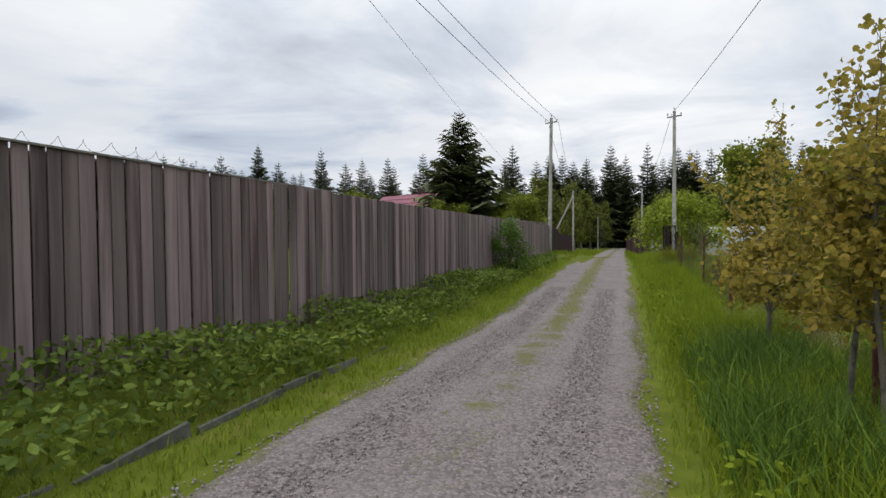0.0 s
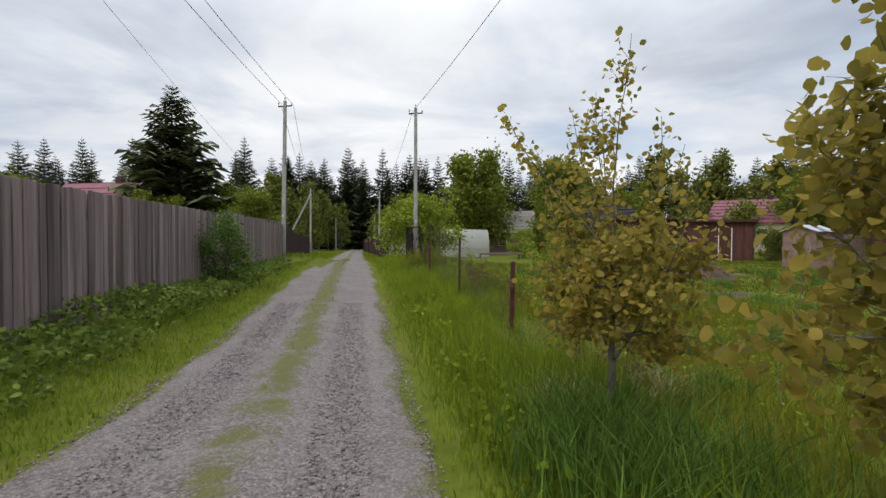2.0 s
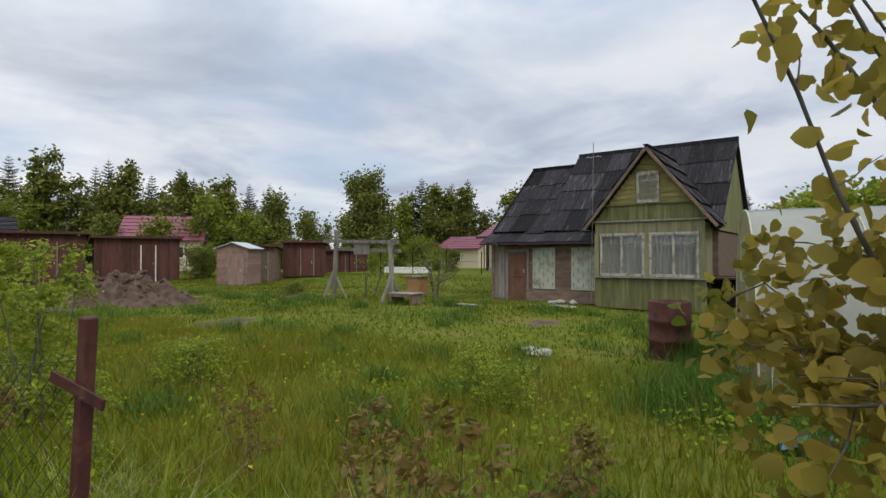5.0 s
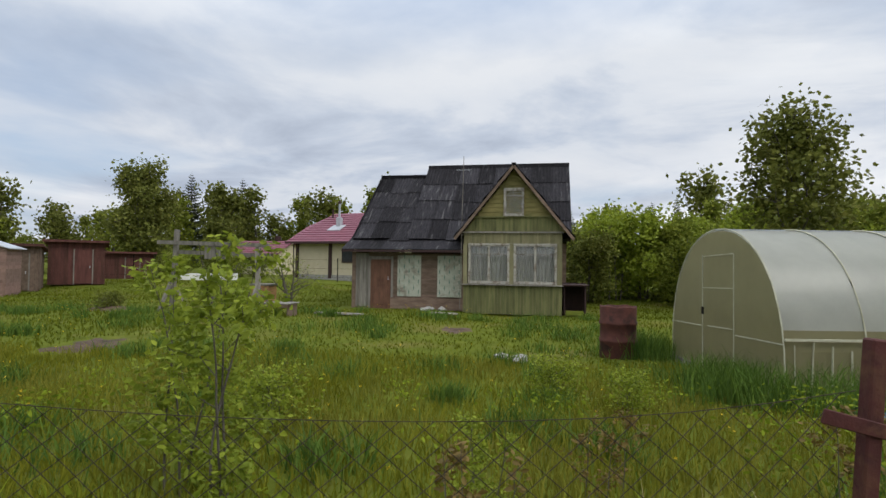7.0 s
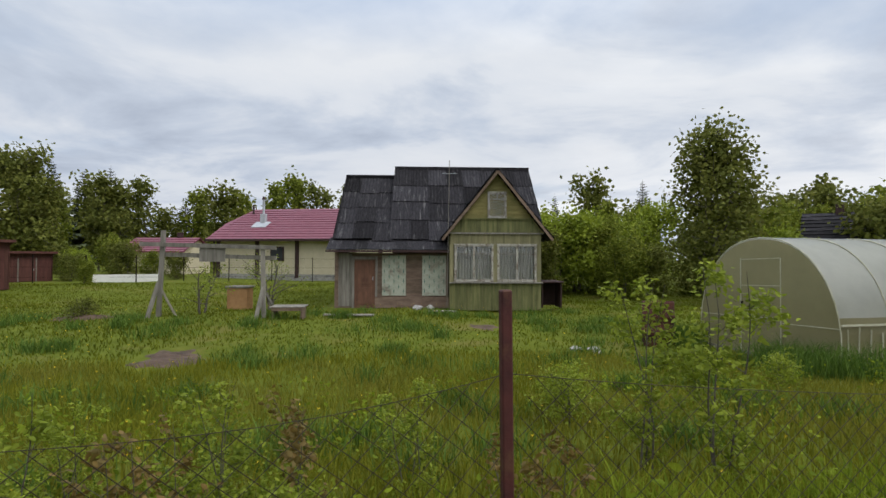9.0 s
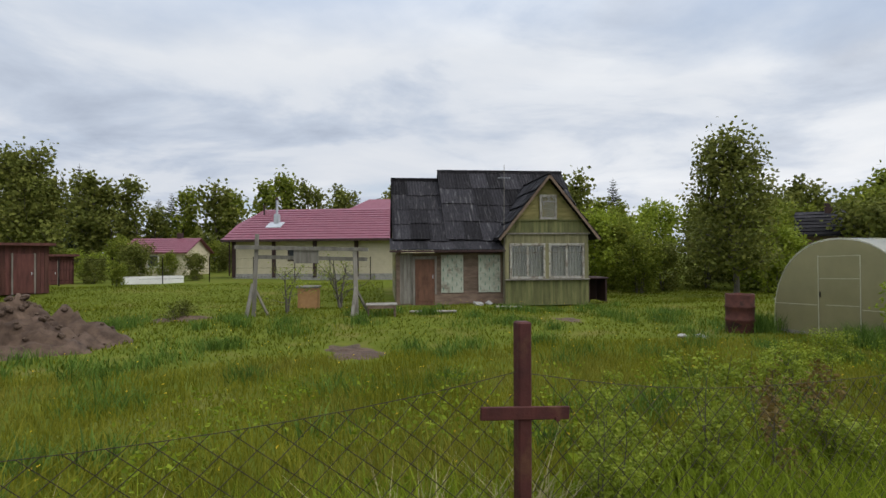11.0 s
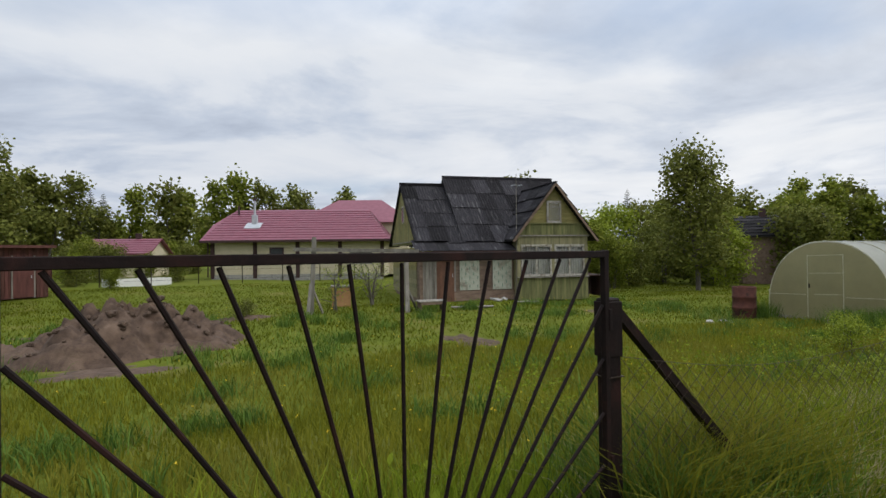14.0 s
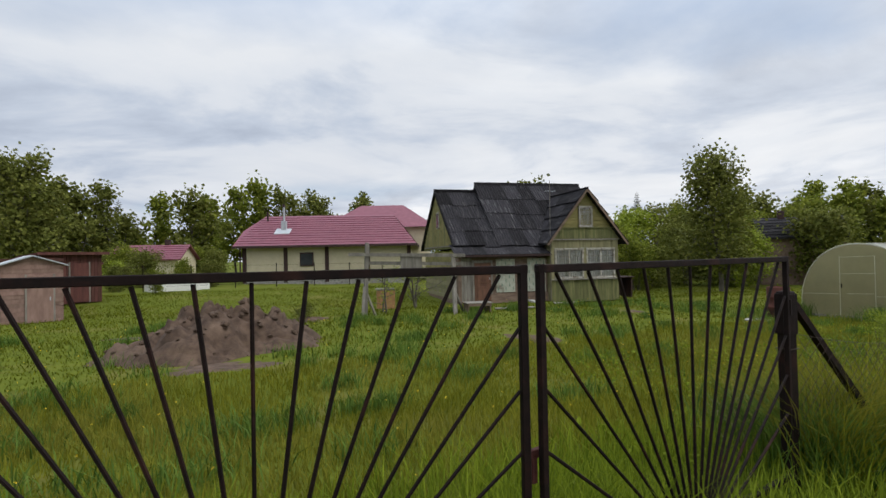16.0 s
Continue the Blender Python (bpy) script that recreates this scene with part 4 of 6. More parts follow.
    # porch
    for k in range(9):
        part("roof_sheet", prism(bmesh.new(), [(-0.05, 1.95 + k * 0.52, hz(1.98)), (-0.05, 2.5 + k * 0.52, hz(1.98)), (1.0, 2.5 + k * 0.52, hz(2.46)), (1.0, 1.95 + k * 0.52, hz(2.46))], (0, 0, 0.018 + 0.008 * (k % 2))), M_ROOF, H)
    part("fascia", boxes(((-0.03, 4.3, hz(1.93)), (0.03, 4.75, 0.07))), M_DARKBR, H)
    part("plinth", boxes(((0.42, 3.6, hz(0.0)), (0.08, 3.5, 0.42))), M_BROWNB, H)
    planks_h(H, 0.45, 1.98, 5.0, hz(0.2), hz(1.85), 0.14, M_BROWNB, rng)
    part("corner_post", boxes(((0.44, 6.32, hz(0.85)), (0.09, 0.14, 2.1))), M_BROWNB, H)
    part("corner_post", boxes(((0.44, 2.02, hz(0.85)), (0.09, 0.1, 2.1))), M_BROWNB, H)
    for a, b in ((2.05, 2.98), (3.62, 4.55)):
        s = part("shutter", boxes(((0.40, (a + b) / 2, hz(1.02)), (0.03, b - a, 1.52)), bevel=0.004), M_PLY, H, "pale board painted with faded teal leaf marks")
        for q in range(5):
            for r in range(4):
                y, z = a + 0.09 + q * (b - a - 0.18) / 4, hz(0.42) + r * 0.38 + (0.17 if q % 2 else 0)
                bm = bmesh.new()
                prism(bm, [(0.382, y - 0.022, z), (0.382, y, z - 0.09), (0.382, y + 0.022, z), (0.382, y, z + 0.12)], (-0.004, 0, 0))
                part("leaf_mark", bm, M_TEAL, s)
    door = part("door", boxes(((0.39, 5.22, hz(0.68)), (0.045, 0.80, 1.82)), bevel=0.005), M_DOOR, H, "closed weathered brown panel door")
    for z, h in ((0.25, 0.62), (1.05, 0.7)):
        part("door_panel", boxes(((0.362, 5.22, hz(z)), (0.02, 0.56, h)), bevel=0.006), M_DOOR, door)
    part("door_handle", beam(bmesh.new(), (0.33, 4.90, hz(0.85)), (0.33, 4.90, hz(0.98)), 0.03, sides=6), M_ZINC, door)
    part("door_frame", boxes(((0.42, 4.77, hz(0.75)), (0.06, 0.08, 1.98)), ((0.42, 5.67, hz(0.75)), (0.06, 0.08, 1.98)), ((0.42, 5.22, hz(1.68)), (0.06, 0.98, 0.1))), M_GREYWOOD, H)
    planks_v(H, 0.45, 5.72, 6.3, hz(-0.15), hz(1.85), 0.12, M_GREYWOOD, rng)
    # aerial and lean-to
    part("aerial_mast", beam(bmesh.new(), (-0.1, 2.03, hz(-0.1)), (-0.02, 1.95, hz(5.35)), 0.024, sides=6), M_GREYWOOD, H)
    part("aerial", boxes(((-0.02, 1.95, hz(4.85)), (0.015, 0.55, 0.015)), ((-0.02, 1.75, hz(4.85)), (0.3, 0.015, 0.015)), ((-0.02, 2.1, hz(4.85)), (0.35, 0.015, 0.015))), M_ZINC, H)
    part("lean_to", boxes(((1.1, -2.05, hz(0.35)), (0.05, 0.85, 1.0)), ((0.6, -1.72, hz(0.3)), (0.9, 0.04, 0.95)), ((0.6, -2.45, hz(0.3)), (0.9, 0.05, 0.95)), ((0.6, -2.05, hz(0.8)), (1.1, 0.95, 0.05))), M_DARKBR, H)


build_house()


# ---------- neighbouring houses and sheds ----------
def tiled_slope(parent, quad, rows, material, name="roof_course"):
    """Courses of metal tile on a slope given by eave left, eave right, ridge right, ridge left."""
    a, b, c, d = (Vector(p) for p in quad)
    n = (b - a).cross(d - a).normalized()
    if n.z < 0:
        n = -n
    for r in range(rows):
        t0, t1 = r / rows, (r + 1) / rows + 0.01
        p = [a.lerp(d, t0) + n * 0.05, b.lerp(c, t0) + n * 0.05, b.lerp(c, t1) + n * 0.005, a.lerp(d, t1) + n * 0.005]
        bm = bmesh.new()
        vs = [bm.verts.new(q) for q in p]
        vs2 = [bm.verts.new(p[0] - n * 0.05), bm.verts.new(p[1] - n * 0.05)]
        bm.faces.new(vs)
        bm.faces.new((vs2[0], vs2[1], vs[1], vs[0]))
        part(name, bm, material, parent)


def maroon_house():
    e = thing("maroon_roof_house", "long cream-sided bungalow with dark posts and a maroon tiled roof", "house", (39.23, 24.2, 0.22), -113.8)
    part("wall", boxes(((6.3, 4.6, 1.3), (11.4, 8.0, 2.5))), M_CREAM, e)
    for k in range(14):
        part("siding_board", boxes(((6.3, 0.585, 0.42 + k * 0.165), (11.4, 0.03, 0.158), Matrix.Rotation(radians(5), 3, "X"))), M_CREAM, e)
    part("plinth", boxes(((6.3, 0.56, 0.1), (11.5, 0.08, 0.5))), M_CONC, e)
    for x in (0.62, 3.45, 6.3, 9.15, 12.0):
        part("post", boxes(((x, 0.54, 1.35), (0.26, 0.1, 2.5)), bevel=0.01), M_DARKBR, e)
    w = part("window", boxes(((4.9, 0.53, 1.68), (0.95, 0.08, 0.95)), bevel=0.01), M_DARKBR, e)
    part("pane", boxes(((4.9, 0.48, 1.68), (0.78, 0.02, 0.78))), M_GLASS_D, w)
    ez, rz = 2.62, 5.0
    E = ((0, -0.05, ez), (12.55, -0.05, ez), (12.55, 9.2, ez), (0, 9.2, ez))
    R = ((0.9, 4.6, rz), (10.7, 4.6, rz))
    G = ((0, 2.3, ez + 1.2), (0, 6.9, ez + 1.2))
    bm = bmesh.new()
    for f in ((E[0], E[1], R[1], R[0], G[0]), (E[1], E[2], R[1]), (E[2], E[3], G[1], R[0], R[1]), (G[0], R[0], G[1]), (E[3], E[0], G[0], G[1])):
        bm.faces.new([bm.verts.new(p) for p in f])
    part("roof", bm, M_MAROON, e)
    tiled_slope(e, (E[0], E[1], R[1], R[0]), 13, M_MAROON)
    tiled_slope(e, (E[1], E[2], R[1], R[1]), 13, M_MAROON)
    part("fascia", boxes(((6.3, -0.08, ez - 0.04), (12.6, 0.04, 0.16))), M_DARKBR, e)
    part("fascia", boxes(((12.58, 4.6, ez - 0.04), (0.04, 9.3, 0.16))), M_DARKBR, e)
    part("soffit", boxes(((6.3, 0.3, ez - 0.08), (12.5, 0.6, 0.03))), M_DARKBR, e)
    ch = part("chimney", boxes(((2.9, 2.35, 4.15), (0.36, 0.36, 0.7)), bevel=0.02), M_ZINC, e)
    part("flue", beam(bmesh.new(), (2.9, 2.35, 4.4), (2.9, 2.35, 5.55), 0.16, sides=10), M_ZINC, ch)
    part("cowl", beam(bmesh.new(), (2.9, 2.35, 5.5), (2.9, 2.35, 5.72), 0.26, sides=10, taper=0.5), M_DARKBR, ch)
    part("flashing", boxes(((2.9, 2.0, 3.72), (1.1, 0.9, 0.05), Matrix.Rotation(radians(27), 3, "X"))), M_ZINC, ch)
    part("vent_pipe", beam(bmesh.new(), (1.3, 3.8, 4.5), (1.3, 3.8, 5.3), 0.14, sides=8), M_DARKBR, e)
    bm = bmesh.new()
    W = ((4.5, 7, 4.2), (14.0, 7, 4.2), (14.0, 16, 4.2), (4.5, 16, 4.2), (7.5, 10.5, 6.3), (11.2, 10.5, 6.3))
    for f in ((0, 1, 5, 4), (1, 2, 5), (2, 3, 4, 5), (3, 0, 4)):
        bm.faces.new([bm.verts.new(W[i]) for i in f])
    part("rear_roof", bm, M_MAROON, e)
    part("rear_wall", boxes(((9.2, 11.5, 2.1), (8.6, 8.0, 4.2))), M_CREAM, e)
    part("downpipe", beam(bmesh.new(), (0.35, 0.45, 0.2), (0.35, 0.45, 2.55), 0.09, sides=8), M_DARKBR, e)


maroon_house()


def cottage(x, y, turn, w, d, h, rise, wall, roof, label, eave=0.3, windows=1):
    z = float(gz(x, y))
    e = thing("cottage", label, "house", (x, y, z), turn, "neighbouring houses")
    part("wall", boxes(((0, 0, h / 2), (w, d, h))), wall, e)
    for s in (-1, 1):
        bm = bmesh.new()
        prism(bm, [(-w / 2 + 0.02 if s < 0 else w / 2 - 0.02, -d / 2, h), (-w / 2 + 0.02 if s < 0 else w / 2 - 0.02, d / 2, h), (-w / 2 + 0.02 if s < 0 else w / 2 - 0.02, 0, h + rise)], (0.02 * -s, 0, 0))
        part("gable_wall", bm, wall, e)
    for s in (-1, 1):
        q = ((-w / 2 - eave, s * (d / 2 + eave), h - 0.15), (w / 2 + eave, s * (d / 2 + eave), h - 0.15), (w / 2 + eave, 0, h + rise), (-w / 2 - eave, 0, h + rise))
        bm = bmesh.new()
        prism(bm, q, (0, 0, -0.06))
        part("roof", bm, roof, e)
        tiled_slope(e, q, 7, roof)
    for k in range(windows):
        xx = (k - (windows - 1) / 2) * w / (windows + 0.3)
        win = part("window", boxes(((xx, -d / 2 - 0.02, h * 0.58), (0.9, 0.06, 1.0)), bevel=0.01), M_WHITE, e)
        part("pane", boxes(((xx, -d / 2 - 0.055, h * 0.58), (0.74, 0.02, 0.84))), M_GLASS_D, win)
    part("chimney", boxes(((w * 0.2, 0.1, h + rise), (0.4, 0.4, 0.9)), bevel=0.02), M_DARKBR, e)
    return e


cottage(51.5, 29.5, -108, 5.2, 4.5, 2.0, 1.1, M_CREAM, M_MAROON, "small cream outbuilding with a maroon hipped roof")
cottage(-19.5, 45.5, -20, 6.5, 6.0, 2.6, 2.8, M_PINKSHED, M_MAROON, "house behind the fence with a faded red roof")
cottage(33, 50, -50, 6.0, 5.0, 2.6, 2.0, M_CREAM, M_MAROON, "distant cream house with a pinkish red roof", windows=2)
cottage(14, 66, -20, 6, 5, 2.6, 2.4, M_PINKSHED, M_GREYWOOD, "distant wooden house with a grey roof behind trees")
cottage(22, 58, -20, 6, 5, 2.4, 2.2, M_BROWNB, M_ROOF, "distant hut with a dark corrugated roof behind shrubs")
cottage(22.8, -10.6, 40, 4.6, 4.4, 3.2, 1.3, M_BROWNB, M_ROOF, "distant two-storey brown wooden house with a dark roof")
cottage(62, 8, -90, 9, 7, 2.8, 2.2, M_YELLOW, M_ROOF, "distant ochre house behind shrubs")


def shed(x, y, turn, w, d, h, drop, wall, roof, label, board=0.14, opening=True, gable=False, horizontal=False):
    z = float(gz(x, y)) - 0.02
    e = thing("shed", label, "shed", (x, y, z), turn, "garden sheds")
    rng = random.Random(int(x * 10))
    part("body", boxes(((0, 0, h / 2), (w - 0.05, d - 0.05, h))), M_BLACK if False else wall, e)
    if horizontal:
        n = int(h / board)
        for k in range(n):
            part("board", boxes(((0, -d / 2, (k + 0.5) * h / n), (w, 0.03, h / n - 0.012))), wall, e)
            part("board", boxes(((w / 2, 0, (k + 0.5) * h / n), (0.03, d, h / n - 0.012))), wall, e)
    else:
        for k in range(int(w / board)):
            part("board", boxes(((-w / 2 + (k + 0.5) * board, -d / 2 - rng.uniform(0, 0.01), h / 2), (board - 0.012, 0.03, h))), wall, e)
        for k in range(int(d / board)):
            part("board", boxes(((w / 2 + rng.uniform(0, 0.01), -d / 2 + (k + 0.5) * board, h / 2), (0.03, board - 0.012, h))), wall, e)
    if gable:
        for s in (-1, 1):
            bm = bmesh.new()
            prism(bm, [(s * (w / 2 + 0.15), -d / 2 - 0.15, h - 0.05), (s * (w / 2 + 0.15), d / 2 + 0.15, h - 0.05), (0, d / 2 + 0.15, h + 0.3), (0, -d / 2 - 0.15, h + 0.3)], (0, 0, 0.04))
            part("roof", bm, roof, e)
        bm = bmesh.new()
        prism(bm, [(-w / 2, -d / 2, h), (w / 2, -d / 2, h), (0, -d / 2, h + 0.28)], (0, 0.03, 0))
        part("gable_wall", bm, wall, e)
    else:
        bm = bmesh.new()
        prism(bm, [(-w / 2 - 0.2, -d / 2 - 0.3, h + 0.02), (w / 2 + 0.2, -d / 2 - 0.3, h + 0.02), (w / 2 + 0.2, d / 2 + 0.2, h - drop), (-w / 2 - 0.2, d / 2 + 0.2, h - drop)], (0, 0, 0.07))
        part("roof", bm, roof, e)
        part("fascia", boxes(((0, -d / 2 - 0.31, h + 0.04), (w + 0.42, 0.03, 0.12))), M_REDSHED, e)
    if opening:
        door = part("door", boxes(((w * 0.12, -d / 2 - 0.04, h * 0.42), (0.75, 0.04, h * 0.8)), bevel=0.005), wall, e)
        part("door_handle", boxes(((w * 0.12 + 0.28, -d / 2 - 0.07, h * 0.42), (0.03, 0.03, 0.12))), M_ZINC, door)
        part("door_frame", boxes(((w * 0.12 - 0.4, -d / 2 - 0.03, h * 0.42), (0.06, 0.05, h * 0.84)), ((w * 0.12 + 0.4, -d / 2 - 0.03, h * 0.42), (0.06, 0.05, h * 0.84))), M_WHITE if roof is M_DARKBR else M_GREYWOOD, e)
    return e


shed(23.5, 32.1, -70, 1.75, 1.6, 2.05, 0.3, M_PINKSHED, M_ZINC, "small faded pink board shed with a zinc gable roof", gable=True, horizontal=True)
shed(26.3, 33.2, -58, 2.0, 2.2, 2.1, 0.25, M_BROWNB, M_REDSHED, "faded plank shed with a sloping reddish roof")
shed(29.2, 32.2, -58, 2.4, 2.4, 2.15, 0.2, M_REDSHED, M_REDSHED, "dark red-brown board shed with a flat roof")
shed(35.6, 33.4, -60, 3.0, 2.0, 1.6, 0.25, M_REDSHED, M_GREYWOOD, "low brown shed with a pale grey roof")
s1_ = shed(24.0, 41.4, -30, 4.6, 2.6, 2.7, 0.35, M_REDSHED, M_DARKBR, "dark red hut with white door posts and a dark roof")
shed(19.6, 43.8, -30, 4.6, 2.6, 2.9, 0.3, M_REDSHED, M_ROOF, "dark brown hut with an overhanging black roof")


# ---------- things on the plot ----------
def barrel(x, y):
    z = float(gz(x, y)) - 0.03
    e = thing("barrel", "rusty dark red steel drum standing in the grass", "barrel", (x, y, z), 20)
    e.scale = (1.12, 1.12, 1.12)
    zs = [0, 0.02, 0.28, 0.30, 0.33, 0.35, 0.57, 0.59, 0.62, 0.64, 0.87, 0.89]
    rs = [0.295, 0.30, 0.295, 0.31, 0.31, 0.295, 0.295, 0.31, 0.31, 0.295, 0.30, 0.295]
    bm = bmesh.new()
    n = 28
    rings = []
    for zz, r in list(zip(zs, rs)) + [(0.89, 0.275), (0.80, 0.27), (0.05, 0.27)]:
        rings.append([bm.verts.new((r * math.cos(2 * math.pi * i / n), r * math.sin(2 * math.pi * i / n), zz + 0.008 * math.sin(5 * i))) for i in range(n)])
    for a, b in zip(rings, rings[1:]):
        for i in range(n):
            bm.faces.new((a[i], a[(i + 1) % n], b[(i + 1) % n], b[i])).smooth = True
    part("drum", bm, M_BARREL, e)
    bm = bmesh.new()
    bm.faces.new([bm.verts.new((0.28 * math.cos(2 * math.pi * i / n), 0.28 * math.sin(2 * math.pi * i / n), 0.55)) for i in range(n)])
    part("water", bm, M_BLACK, e)


barrel(11.0, 9.6)


def swing_frame():
    e = thing("swing_frame", "old grey wooden swing frame of posts and two long beams", "swing frame", (0, 0, 0))
    L, R = Vector((17.75, 21.45, float(gz(17.75, 21.45)))), Vector((16.85, 18.42, float(gz(16.85, 18.42))))
    for b, top, d in ((L, 2.42, -0.12), (R, 1.98, 0.05)):
        z = Vector((0, 0, 1))
        part("post", beam(bmesh.new(), b - z * 0.2, (b.x, b.y + d, top), 0.13, 0.12), M_GREYWOOD, e)
        part("strut", beam(bmesh.new(), (b.x + 0.2, b.y - 0.45, b.z - 0.05), (b.x, b.y + d * 0.4, b.z + 0.85), 0.07, 0.06), M_GREYWOOD, e)
        part("strut", beam(bmesh.new(), (b.x - 0.4, b.y + 0.2, b.z - 0.05), (b.x, b.y, b.z + 1.0), 0.09, 0.08), M_GREYWOOD, e)
    for z, o, ex in ((1.98, -0.08, 0.55), (1.68, 0.08, -0.05)):
        d = (R - L).normalized()
        a, b = L - d * ex, R + d * 0.35
        part("beam", beam(bmesh.new(), (a.x + o, a.y, z + 0.04), (b.x + o, b.y, z - 0.06), 0.07, 0.12), M_GREYWOOD, e)
    part("panel", boxes(((17.25, 19.9, 1.72), (0.06, 0.75, 0.42), Matrix.Rotation(radians(-16), 3, "Z"))), M_GREYWOOD, e)


swing_frame()


def low_table(x, y, turn, w, d, h, name, label, cat):
    z = float(gz(x, y))
    e = thing(name, label, cat, (x, y, z), turn)
    for k in range(4):
        part("slat", boxes(((0, -d / 2 + (k + 0.5) * d / 4, h), (w, d / 4 - 0.01, 0.035)), bevel=0.004), M_GREYWOOD, e)
    for sx in (-0.42, 0.42):
        part("trestle", boxes(((sx * w, 0, h / 2 - 0.03), (0.05, d * 0.8, h)), bevel=0.004), M_BROWNB, e)
    part("apron", boxes(((0, -d / 2 + 0.03, h - 0.06), (w * 0.9, 0.03, 0.09))), M_BROWNB, e)


low_table(16.55, 17.7, -100, 0.95, 0.7, 0.36, "low_bench", "low weathered bench of pale planks in the grass", "bench")
low_table(8.4, 41.5, 10, 3.4, 0.35, 0.45, "plank_bench", "long grey plank bench at the edge of shrubs", "bench")
p_ = thing("plank", "loose weathered plank lying in the grass", "plank", (16.75, 16.0, float(gz(16.75, 16.0))), 75)
part("board", boxes(((0, 0, 0.06), (1.5, 0.22, 0.045)), bevel=0.006), M_GREYWOOD, p_)
p_ = thing("plank", "pale board lying in the grass by the cottage", "plank", (17.8, 12.9, float(gz(17.8, 12.9))), 60)
part("board", boxes(((0, 0, 0.08), (0.9, 0.28, 0.04)), bevel=0.006), M_FRAME, p_)
h_ = thing("box", "orange-brown wooden box with a pale lid", "wooden box", (20.9, 19.6, float(gz(20.9, 19.6))), 75)
part("body", boxes(((0, 0, 0.38), (0.72, 0.55, 0.78)), bevel=0.012), M_HIVE, h_)
part("lid", boxes(((0, 0, 0.80), (0.82, 0.64, 0.07)), bevel=0.012), M_GREYWOOD, h_)
part("batten", boxes(((0, -0.29, 0.2), (0.72, 0.02, 0.05)), ((0, -0.29, 0.6), (0.72, 0.02, 0.05))), M_HIVE, h_)


def heap(name, x, y, rx, ry, h, seed, label, base=None):
    rng = np.random.default_rng(seed)
    n, m = 44, 60
    V = []
    for i in range(n):
        r = i / (n - 1)
        for j in range(m):
            a = 2 * np.pi * j / m
            k = 1 + 0.16 * np.sin(2 * a + seed) + 0.10 * np.sin(5 * a + 2 * seed) + 0.05 * np.sin(11 * a)
            px, py = x + rx * r * k * np.cos(a), y + ry * r * k * np.sin(a)
            prof = (1 - r ** 1.55) * (1 + 0.24 * min(1, 1.6 * r) * np.sin(3 * a + 4 * r + seed))
            nz = noise.fractal(Vector((px * 2.2, py * 2.2, seed)), 0.7, 2.0, 6) * 0.34 * min(1, 3 * (1 - r) + 0.1)
            V.append((px, py, float(gz(px, py)) - 0.03 + h * prof + nz * h))
    F = [(i * m + j, (i + 1) * m + j, (i + 1) * m + (j + 1) % m, i * m + (j + 1) % m) for i in range(n - 1) for j in range(m)]
    e = tagged(obj(name, np_mesh(name, V, F), M_SOIL), label, "soil")
    return e


mound = heap("soil_mound", 12.9, 26.25, 1.5, 2.4, 0.95, 3, "large heap of dug brown soil on the grass")
rc_ = random.Random(31)
CLODS = []
for k in range(5):
    bm = bmesh.new()
    bmesh.ops.create_icosphere(bm, subdivisions=2, radius=1.0)
    for v in bm.verts:
        v.co *= 1 + 0.35 * noise.noise(v.co * 1.7 + Vector((7.0 * k, 0, 0)))
        v.co.z *= 0.65
    me = bpy.data.meshes.new("clod")
    bm.to_mesh(me)
    bm.free()
    me.materials.append(M_SOIL)
    CLODS.append(me)
surf = [v.co.copy() for v in mound.data.vertices]
for k in range(150):
    p = surf[rc_.randrange(len(surf) // 6, len(surf))]
    c = obj("clod", CLODS[k % 5], None, mound)
    q = rc_.uniform(0.03, 0.09) * (1.2 if p.z > 0.5 else 0.8)
    c.location, c.scale = (p.x, p.y, p.z + 0.25 * q), (q, q, q)
    c.rotation_euler = (rc_.uniform(-0.6, 0.6), rc_.uniform(-0.6, 0.6), rc_.uniform(0, 6.2))
heap("bare_patch", 10.6, 19.4, 1.25, 0.6, 0.08, 5, "bare patch of turned brown soil in the grass")
heap("flower_bed", 17.9, 23.5, 0.6, 1.1, 0.12, 8, "low bed of bare soil under a small plant")
heap("bare_patch", 14.2, 12.6, 0.9, 0.6, 0.06, 9, "patch of bare trodden soil near the cottage")
heap("bare_patch", 10.7, 26.4, 0.9, 1.3, 0.06, 11, "pale trodden sandy soil beside the heap")
heap("bare_patch", 16.0, 27.5, 0.7, 1.6, 0.08, 13, "bare dug soil strip on the lawn")


def rubble(x, y, r, n, seed, material, label):
    rng = random.Random(seed)
    e = thing("rubble", label, "rubble", (x, y, float(gz(x, y))))
    for k in range(n):
        bm = bmesh.new()
        bmesh.ops.create_icosphere(bm, subdivisions=1, radius=rng.uniform(0.07, 0.2))
        for v in bm.verts:
            v.co.z *= 0.45
            v.co += Vector([rng.uniform(-0.03, 0.03) for _ in range(3)])
        ob = part("chunk", bm, material, e)
        ob.location = (rng.uniform(-r, r), rng.uniform(-r, r), 0.05)


rubble(10.2, 11.9, 0.35, 4, 3, M_CONC, "pale broken slabs lying in the grass")
rubble(19.0, 13.1, 0.8, 6, 5, M_CONC, "pale stones and scraps by the cottage plinth")

